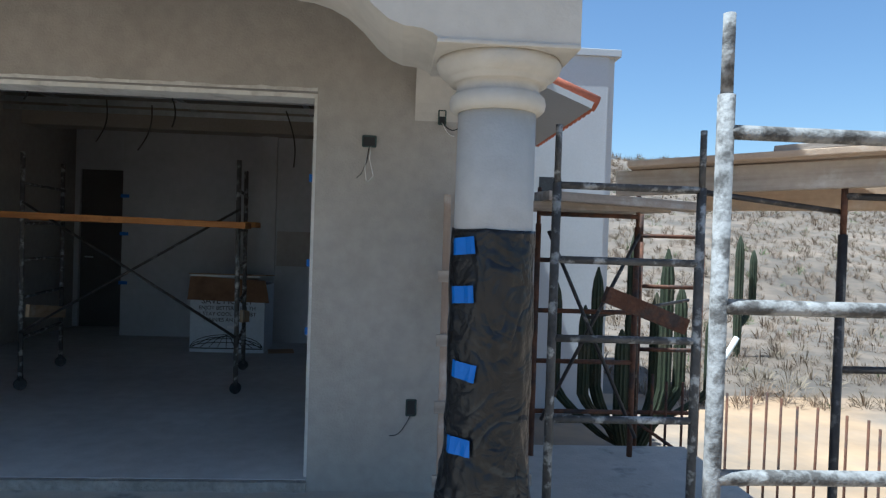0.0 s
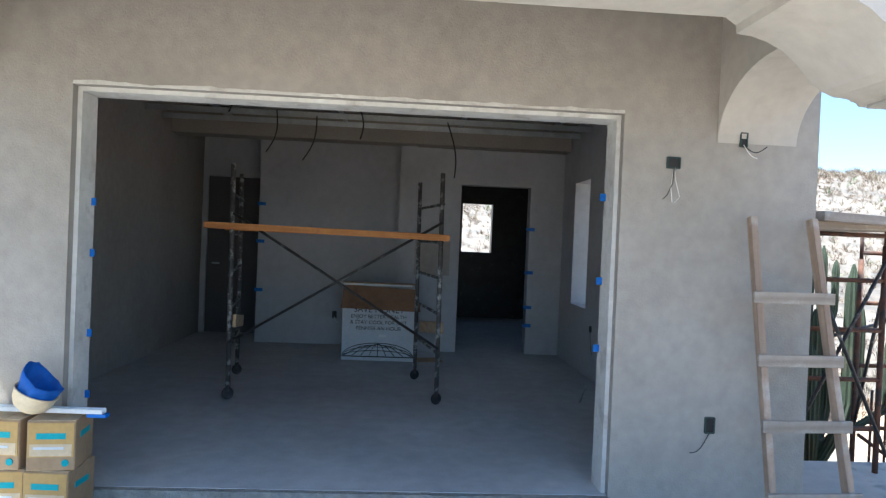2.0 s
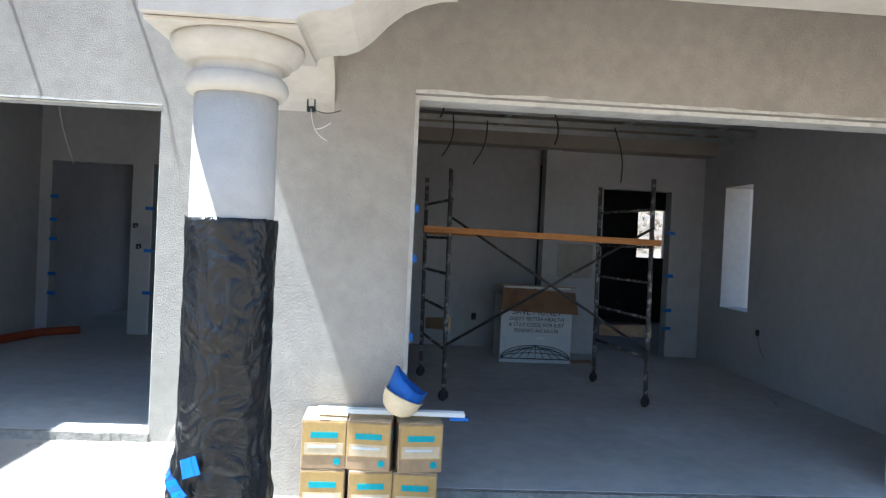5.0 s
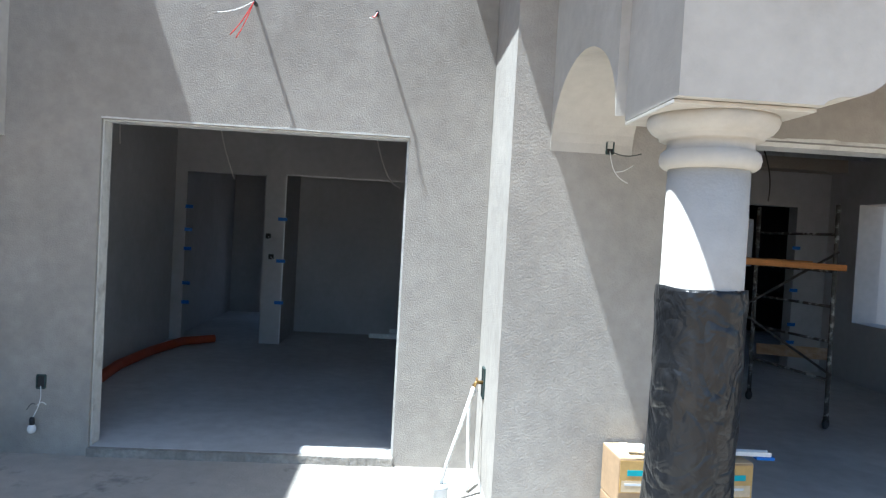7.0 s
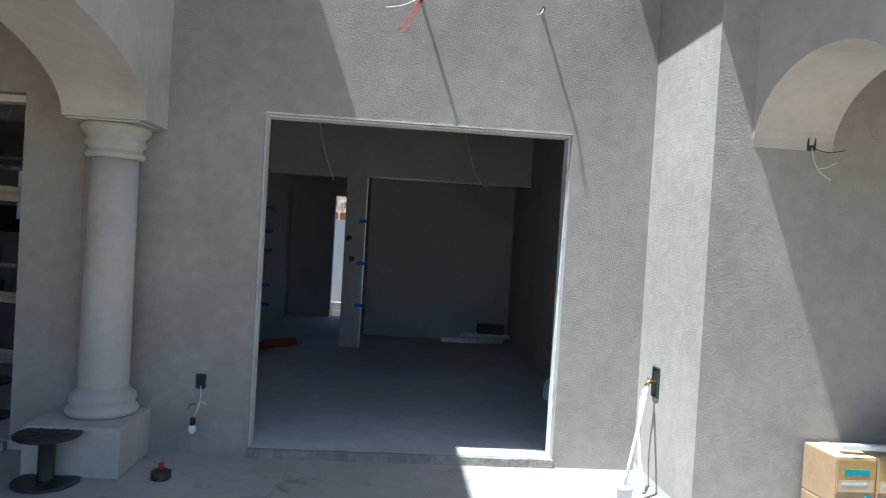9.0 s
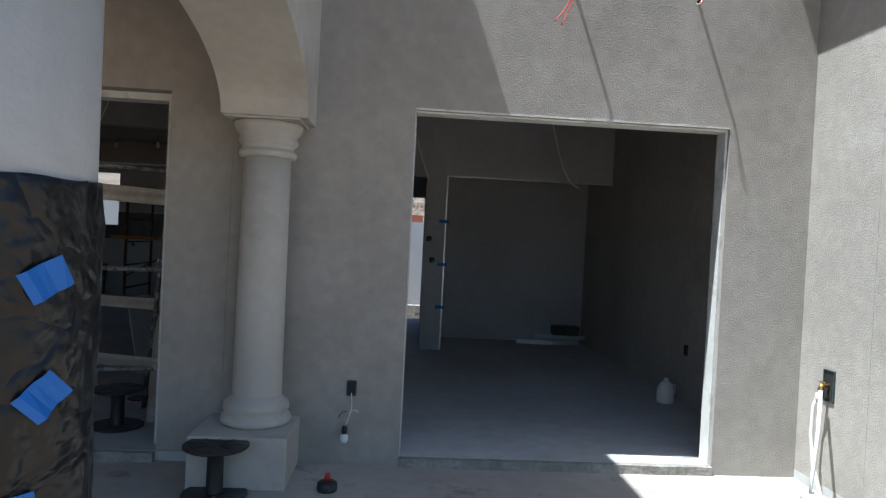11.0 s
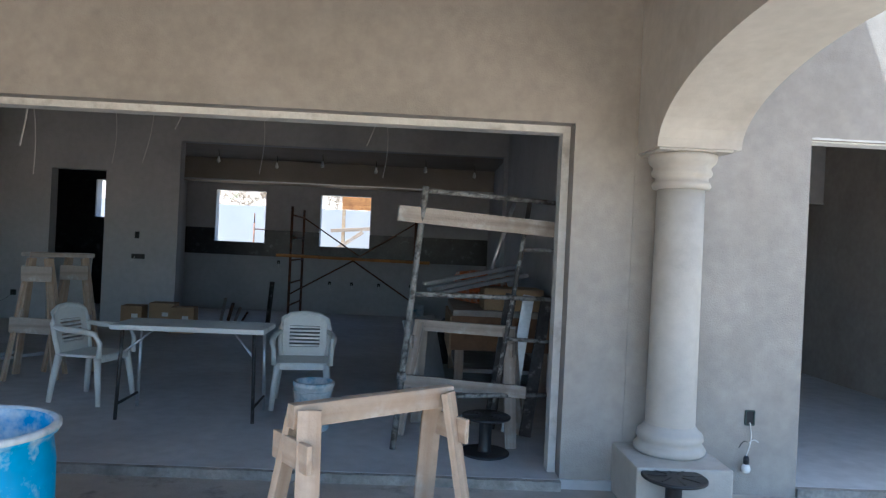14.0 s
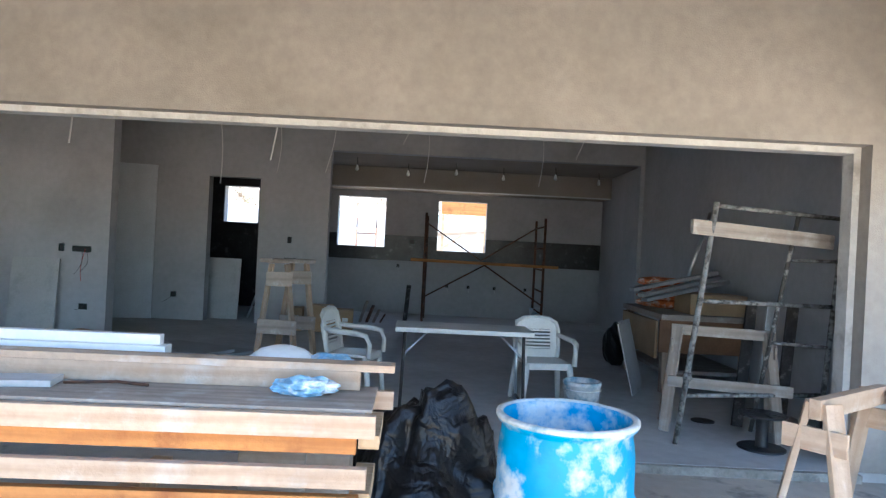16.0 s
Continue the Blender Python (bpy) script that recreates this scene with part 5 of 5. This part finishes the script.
trestle()
for x, y, w, h in ((-12.55, 10.9, 0.36, 0.42), (-12.2, 10.75, 0.34, 0.38), (-13.0, 10.9, 0.3, 0.36)):
    ob = thing("cardboard_box", "brown cardboard box standing on the floor", "box", pose(x, y, 0, 0, 0, 6), "boxes by the kitchen opening")
    part("carton", box(B(), (0, 0, h / 2), (w, 0.3, h), bev=0.006), CARDBOARD, ob)
    part("label", box(B(), (0.05, -0.151, h * 0.6), (0.09, 0.004, 0.06)), WHITE_PAINT, ob)
for k in range(4):
    board("wood_scrap", (-12.1 + 0.12 * k, 12.3, 0.02), (-11.95 + 0.1 * k, 12.0 + 0.1 * k, 0.42 - 0.08 * k), 0.05, 0.03, RUST if k % 2 else GREY_WOOD, tagged(new("scrap_pile"), "pile of wooden scraps on the kitchen floor", "scrap"))


def kitchen_scaffold():
    ob = thing("kitchen_scaffold", "rusty scaffold with a timber plank against the kitchen wall", "scaffold")
    for x in (-11.0, -8.82):
        for y in (12.5, 13.7):
            part("post", tube(B(), [(x, y, 0), (x, y, 2.05)], 0.024, 8), RUST, ob)
        for z in (0.3, 0.7, 1.1, 1.5, 1.9):
            part("rung", tube(B(), [(x, 12.5, z), (x, 13.7, z)], 0.016, 8), RUST, ob)
    part("brace", tube(B(), [(-11.0, 12.5, 0.5), (-9.9, 12.5, 1.14)], 0.014, 8), RUST, ob)
    part("brace", tube(B(), [(-8.82, 12.5, 0.45), (-9.9, 12.5, 1.14)], 0.014, 8), RUST, ob)
    part("brace", tube(B(), [(-11.0, 13.7, 1.9), (-9.9, 13.7, 1.2)], 0.014, 8), RUST, ob)
    part("brace", tube(B(), [(-8.82, 13.7, 1.9), (-9.9, 13.7, 1.2)], 0.014, 8), RUST, ob)
    board("plank", (-11.25, 12.6, 1.18), (-8.55, 12.6, 1.16), 0.25, 0.05, ORANGE_WOOD, ob)


kitchen_scaffold()
rod("steel_post", [(-11.3, 12.3, 0), (-11.25, 12.3, 0.72)], 0.04, DARK_STEEL, "short dark steel prop on the kitchen floor", "prop")
pl = thing("wash_bucket", "grey bucket below the kitchen wall", "bucket", pose(-8.75, 13.6, 0))
part("bucket", lathe(B(), [(0.13, 0), (0.15, 0.32), (0.14, 0.32), (0.12, 0.1)], 24), BUCKET, pl)
for k, x in enumerate((-11.6, -10.55, -10.1, -9.55, -8.9)):
    wall_box("pipe_outlet", x, K, 0.62 if k else 1.0, "plumbing outlet in the kitchen wall", [(curl((0, -.01, 0), (.02, -.05, -.12), .02), WIRE_WHITE)], 0.05, 0.06)
wall_box("switch_box", -11.33, K - 0.014, 1.52, "pale switch box in the tile band", [], 0.12, 0.10)
slab("soffit_track", "thin metal track below the soffit", "trim", -13.5, -7.36, 13.68, 13.70, 2.55, 2.575, GALV)
for k in range(6):
    x = -12.3 + k * 0.9
    b = thing("bare_bulb", "bare light bulb hanging from the kitchen ceiling", "light bulb", pose(x, 12.4 + 0.5 * (k % 2), 2.98), "bare kitchen bulbs")
    part("cord", tube(B(), [(0, 0, 0), (0.01, 0, -0.13)], 0.006, 6), WIRE_DARK, b)
    part("bulb", lathe(B(), [(0.008, -0.24), (0.03, -0.225), (0.034, -0.20), (0.02, -0.16), (0.015, -0.13)], 14), BULB, b)
wall_box("switch_box", -13.25, D, 1.42, "switch box beside the doorway", [], 0.06, 0.10)
wall_box("switch_box", -13.22, D, 1.08, "wide switch box with loose wires", [(curl((-.05, -.01, 0), (-.1, -.03, -.08), .02), WIRE_WHITE)], 0.20, 0.07)
wall_box("outlet_box", -15.15, D, 0.42, "outlet box with a trailing wire", [(curl((0, -.01, 0), (-.2, -.03, -.15), .02), WIRE_DARK)], 0.08, 0.08)
wall_box("panel_box", -15.45, 9.1, 1.16, "wide dark wall box with hanging wires", [(curl((0, -.01, 0), (-.08, -.03, -.34), .02, side=.05), WIRE_DARK), (curl((0.05, -.01, 0), (.02, -.03, -.42), .02, side=-.03), WIRE_RED), (curl((0.06, -.01, 0), (.0, -.03, -.3), .02, side=.06), WIRE_DARK)], 0.24, 0.07)
wall_box("outlet_box", -15.4, 9.1, 0.40, "outlet box on the pier", [(curl((0, -.01, 0), (-.1, -.03, -.04), .02), WIRE_DARK)], 0.10, 0.07)
wall_box("switch_box", -15.72, 9.1, 1.17, "small switch box on the pier", [], 0.06, 0.09)
for x, w, h, y in ((-15.98, 0.62, 1.02, 8.95),):
    solid("plaster_board", box(B(), (0, 0, h / 2), (w, 0.03, h), rx(-5), bev=0.003), DRYWALL, "dusty board leaning against the pier", "board", pose(x, y, 0))
solid("rubble", bmesh.ops.create_icosphere(bm := B(), subdivisions=3, radius=0.12) and bm, CARDBOARD, "small brown heap on the floor by the pier", "rubble", pose(-15.3, 8.9, 0.03) @ Matrix.Diagonal((1.8, 1, 0.9, 1)))
solid("door_leaf", box(B(), (0, 0, 1.28), (0.80, 0.04, 2.55), bev=0.004), WHITE_CARD, "plain white panel standing in the niche", "panel", pose(-15.86, 11.30, 0, 0, 0, 14))
solid("stored_sheet", box(B(), (0, 0, 0.52), (0.62, 0.03, 1.06), rx(-6), bev=0.003), DRYWALL, "pale sheet leaning inside the back room", "board", pose(-14.50, 11.95, 0))
solid("leaning_profile", tube(B(), [(0, 0, 0), (0.3, 0.2, 1.0)], 0.02, 6), GALV, "metal profile leaning inside the back room", "profile", pose(-14.1, 12.2, 0))
for k, (x, y, w, d, z) in enumerate(((-13.9, 7.9, 1.3, 1.9, 0.02), (-14.0, 7.7, 1.2, 1.7, 0.06))):
    solid("drywall_sheet", box(B(), (0, 0, 0), (w, d, 0.035), bev=0.003), DRYWALL, "grey wallboard sheets lying flat on the floor", "wallboard", pose(x, y, z, 0, 0, -24), group="wallboard on the floor")
for x, y, dx, l in ((-14.35, 6.6, .05, .62), (-13.9, 9.5, .1, .7), (-12.4, 6.9, -.05, .65), (-12.2, 9.3, -.12, .5), (-10.9, 7.2, -.25, .38), (-11.0, 10.0, 0, .5), (-9.1, 7.4, -.2, .42), (-9.3, 10.2, 0, .45), (-13.3, 10.6, 0, .4)):
    rod("hanging_cable", curl((x, y, 3.4), (x + dx, y, 3.4 - l - 0.55), 0.02, side=.05), 0.009 if l > .6 else 0.006, WIRE_WHITE if l > .3 else WIRE_DARK, "pale electrical conduit hanging from the ceiling", "cable", "conduits in the living room")

# ---- yard beyond the terrace ----
def scaffold_bay(x0, x1, y, zs, zt, mat, label, r=0.021, base=-0.9, spigot=0.25, rung=0.82):
    ob = thing("scaffold", label, "scaffold", group="yard scaffolds")
    for x in (x0, x1):
        part("post", tube(B(), [(x, y, base), (x, y, zt - spigot)], r, 10), mat, ob)
        part("spigot", tube(B(), [(x, y, zt - spigot - 0.01), (x, y, zt)], r * 0.72, 8), RUST if mat == DARK_STEEL else mat, ob)
    for z in zs:
        part("rung", tube(B(), [(x0, y, z), (x1, y, z)], r * rung, 8), mat, ob)
    return ob


scaffold_bay(1.824, 3.05, 1.28, (1.652, 1.306, 0.965, 0.4), 1.885, WHITE_STEEL, "plaster-covered steel scaffold frame at the terrace edge", 0.017, base=TZ, spigot=0.16, rung=0.92)
scaffold_bay(1.86, 2.50, 2.85, (1.67, 1.35, 1.01, 0.66), 1.93, SPLASHED, "splashed steel scaffold frame beside the column", 0.020, base=TZ)
scaffold_bay(3.15, 3.75, 2.85, (1.67, 0.9), 1.75, DARK_STEEL, "dark steel scaffold frame in the yard", 0.020)
scaffold_bay(2.15, 2.85, 4.6, (1.62, 1.3, 0.95, 0.6, 0.25, -0.2), 1.8, RUST, "rusty scaffold frame in the yard", 0.020)
scaffold_bay(3.1, 3.6, 5.2, (1.5, 1.1, 0.6, 0.1), 1.7, RUST, "rusty scaffold frame in the yard", 0.020)
ob = thing("scaffold_braces", "diagonal steel braces between the yard scaffolds", "brace")
for p, q in (((2.46, 2.87, 1.67), (3.15, 2.87, 1.60)), ((2.2, 4.55, 0.2), (2.85, 4.55, 1.5)), ((2.85, 4.5, 0.1), (2.2, 4.5, 1.5)), ((3.1, 5.2, 0.1), (2.86, 4.6, 1.3)), ((2.5, 4.62, 0.9), (3.5, 5.2, 1.0))):
    part("brace", tube(B(), [p, q], 0.013, 6), DARK_STEEL, ob)
tm = thing("timber_deck", "rough timber formwork deck lying on the scaffolds", "timber deck")
board("joist", (2.25, 3.25, 1.72), (3.9, 2.45, 1.80), 0.06, 0.12, GREY_WOOD, tm)
board("joist", (2.75, 3.35, 1.67), (4.1, 2.9, 1.70), 0.06, 0.12, PINE, tm)
board("sheet", (2.35, 3.3, 1.80), (4.0, 2.5, 1.90), 0.5, 0.03, PINE, tm)
board("sheet", (2.9, 3.0, 1.86), (4.2, 2.3, 1.97), 0.4, 0.03, GREY_WOOD, tm)
tm2 = thing("timber_deck", "weathered planks lying across the rear scaffold", "timber deck")
board("plank", (1.95, 4.5, 1.66), (3.0, 4.8, 1.68), 0.5, 0.05, GREY_WOOD, tm2)
board("plank", (2.1, 4.3, 1.72), (3.3, 4.6, 1.70), 0.22, 0.06, GREY_WOOD, tm2)
board("diagonal", (2.45, 4.0, 1.12), (3.0, 4.1, 0.92), 0.05, 0.10, RUST, tm2)
for k in range(26):
    x = 3.1 + 0.115 * k + 0.06 * noise.noise((k * 3.1, 0, 0))
    rod("rebar_stake", [(x, 5.2 - 0.03 * k, -1.0), (x + 0.04 * noise.noise((k * 1.7, 5, 0)), 5.2 - 0.03 * k, 0.40 - 0.016 * k + 0.10 * noise.noise((k * 2.3, 1, 0)))], 0.011, RUST, "rusty reinforcing bar standing in the soil", "rebar", "rebar stakes")
rod("leaning_bar", [(3.0, 5.0, 0.1), (4.3, 5.1, -0.75)], 0.014, RUST, "rusty bar leaning across the stakes", "rebar")
rod("vent_pipe", [(3.95, 5.6, -0.9), (4.0, 5.6, 0.42), (4.03, 5.6, 0.50), (4.12, 5.6, 0.66)], 0.024, WIRE_WHITE, "bent white plastic pipe in the yard", "pipe")


def cactus(x, y, z0, arms, label):
    ob = thing("cactus", label, "cactus", pose(x, y, z0), "columnar cacti")
    for dx, dy, zb, zt, r in arms:
        r, dx, dy = r * 0.62, dx * 1.25, dy * 1.25
        n = 14
        bm = B()
        rings = []
        for i in range(n + 1):
            t = i / n
            px = dx * min(1.0, t * 3.0) ** 0.7
            py = dy * min(1.0, t * 3.0) ** 0.7
            rr = r * (0.8 + 0.3 * min(1, t * 4)) * (1 if t < 0.9 else max(0.15, 1 - (t - 0.9) * 8.5))
            rings.append([bm.verts.new((px + rr * (1 + 0.13 * (-1) ** k) * math.cos(k * math.pi / 10), py + rr * (1 + 0.13 * (-1) ** k) * math.sin(k * math.pi / 10), zb + (zt - zb) * t)) for k in range(20)])
        for a, b in zip(rings, rings[1:]):
            for k in range(20):
                bm.faces.new((a[k], a[(k + 1) % 20], b[(k + 1) % 20], b[k]))
        bm.faces.new(rings[-1])
        bm.faces.new(rings[0][::-1])
        part("stem", bm, CACTUS, ob)
    return ob


cactus(3.45, 6.3, -0.95, [(0, 0, 0, 1.9, .10), (-.25, .1, .35, 2.15, .08), (.22, -.1, .3, 2.35, .085), (.42, .1, .45, 2.0, .08), (.08, .25, .4, 2.5, .08), (-.4, -.1, .5, 1.8, .075), (.62, 0, .6, 1.7, .07), (-.15, -.2, .3, 1.6, .08), (.3, .3, .35, 1.9, .08), (-.55, .2, .4, 2.0, .08)], "large branching columnar cactus with ribbed stems")
cactus(2.2, 17.5, -0.9, [(0, 0, 0, 3.3, .14), (.3, .0, .6, 2.2, .1), (-.3, 0, .8, 2.0, .1)], "columnar cactus seen through the rear window")
cactus(8.5, 14, -0.9, [(0, 0, 0, 2.6, .12), (.3, .1, .6, 2.3, .1)], "columnar cactus on the slope")

# Outer walls of this house's own wing, around the room behind the bedroom.
hs = thing("neighbour_house", "pale plastered wing of this house with a parapet and clay eave", "house", kind="")
part("wall", box(B(), (2.92, 9.03, 1.5), (2.06, 0.09, 4.9)), HOUSE_PAINT, hs)
part("wall", box(B(), (4.0, 11.1, 1.5), (0.098, 4.1, 4.9)), HOUSE_PAINT, hs)
part("parapet", box(B(), (3.0, 11.05, 4.0), (2.22, 4.2, 0.10), bev=0.01), HOUSE_PAINT, hs)
part("vent", box(B(), (3.2, 8.983, 2.2), (0.3, 0.02, 0.2)), TILE_AND_SHADE_BLACK, hs)
ev = thing("tile_eave", "clay tiled eave on the side of the house", "eave", kind="structure")
part("board", box(B(), (2.38, 7.3, 2.88), (1.12, 2.6, 0.06), ry(22)), HOUSE_PAINT, ev)
for k in range(16):
    bm = tube(B(), [(1.9, 0, 0.0), (2.96, 0, -0.43)], 0.075, 10)
    part("tile", bm, CLAY, ev).matrix_basis = Matrix.Translation((0, 6.08 + 0.163 * k, 3.13))
part("window", box(B(), (2.12, 8.985, 1.5), (0.25, 0.03, 0.8)), TILE_AND_SHADE_BLACK, hs)

yw = slab("yard_wall", "pale sunlit block wall of the rear yard", "wall", -18, -8.0, 19.0, 19.2, -1.0, 2.35, HOUSE_PAINT)
slab("yard_wall_low", "lower pale block wall of the rear yard", "wall", -7.99, -2.0, 19.0, 19.2, -1.0, 1.85, HOUSE_PAINT)
for k in range(24):
    solid("concrete_block", box(B(), (0, 0, 0.095), (0.39, 0.18, 0.185), bev=0.008), PLASTER, "grey concrete block stacked in the rear yard", "block", pose(-7.35 + 0.41 * (k % 6) + 0.02 * (k // 6), 16.5, -0.93 + 0.19 * (k // 6), 0, 0, (k * 7) % 5 - 2), group="stacked concrete blocks")
for k in range(5):
    solid("clay_block", box(B(), (0, 0, 0.1), (0.34, 0.18, 0.2), bev=0.008), CLAY, "orange clay block resting on the yard wall", "block", pose(-7.1 + 0.42 * k, 19.1, 1.85, 0, 0, (k * 5) % 7 - 3), group="clay blocks on the yard wall")
rs = thing("yard_formwork", "orange timber formwork and props in the rear yard", "formwork")
board("panel", (-10.75, 17.6, 2.75), (-9.4, 17.6, 2.75), 0.05, 0.9, ORANGE_WOOD, rs)
for x in (-10.7, -9.6):
    board("prop", (x, 17.6, -0.9), (x, 17.6, 2.3), 0.08, 0.08, PINE_Z, rs)
board("rail", (-11.0, 17.5, 1.75), (-9.3, 17.5, 1.9), 0.06, 0.09, PINE, rs)
board("rail", (-11.4, 17.5, 0.9), (-10.2, 17.5, 1.75), 0.06, 0.09, PINE, rs)
ys = scaffold_bay(-12.9, -12.4, 17.5, (0.6, 1.2, 1.7), 2.1, RUST, "rusty scaffold frame in the rear yard")

# dry brush on the hill
rng = random.Random(5)
for nm, mat, count, lab in (("dry_brush", BRUSH, 15000, "grey-brown dry desert shrubs covering the hill"), ("green_brush", GREEN_BRUSH, 700, "sparse green desert shrubs on the hill")):
    vs, fs = [], []
    for i in range(count):
        y = 9.5 + 103 * rng.random() ** 1.6
        x = rng.uniform(-35, 75) * (0.35 + y / 100) + 4
        if y < 26 and -18 < x < 5.0:
            continue
        d = max(0.0, max(abs(x + 6) - 16, abs(y - 5) - 16))
        z = -0.9 - 0.02 * min(d, 40)
        if y > 24:
            z += min(1.0, (y - 24) / 90) * (18.0 + 2.2 * noise.noise((x * 0.02, y * 0.02, 1)) + 0.02 * (x - 20 if x < 120 else 100))
        s_ = rng.uniform(0.2, 0.62) * (0.5 + y / 62)
        for k in range(24):
            a, e = rng.uniform(0, 6.28), rng.uniform(0.15, 1.3)
            L_ = s_ * rng.uniform(0.5, 1.1)
            tip = (x + L_ * math.cos(a) * math.cos(e), y + L_ * math.sin(a) * math.cos(e), z - 0.05 + L_ * math.sin(e))
            w = 0.014 * s_ * rng.uniform(0.6, 1.8)
            b = len(vs)
            mx_, my_, mz_ = x + 0.6 * (tip[0] - x), y + 0.6 * (tip[1] - y), z + 0.6 * (tip[2] - z)
            vs += [(x, y, z - 0.1), (mx_ + w * math.sin(a), my_ - w * math.cos(a), mz_), tip, (mx_ - w * math.sin(a), my_ + w * math.cos(a), mz_ + w)]
            fs.append((b, b + 1, b + 2, b + 3))
    me = bpy.data.meshes.new(nm)
    me.from_pydata(vs, [], fs)
    me.materials.append(mat)
    tagged(new(nm, me), lab, "shrubs", kind="stuff")
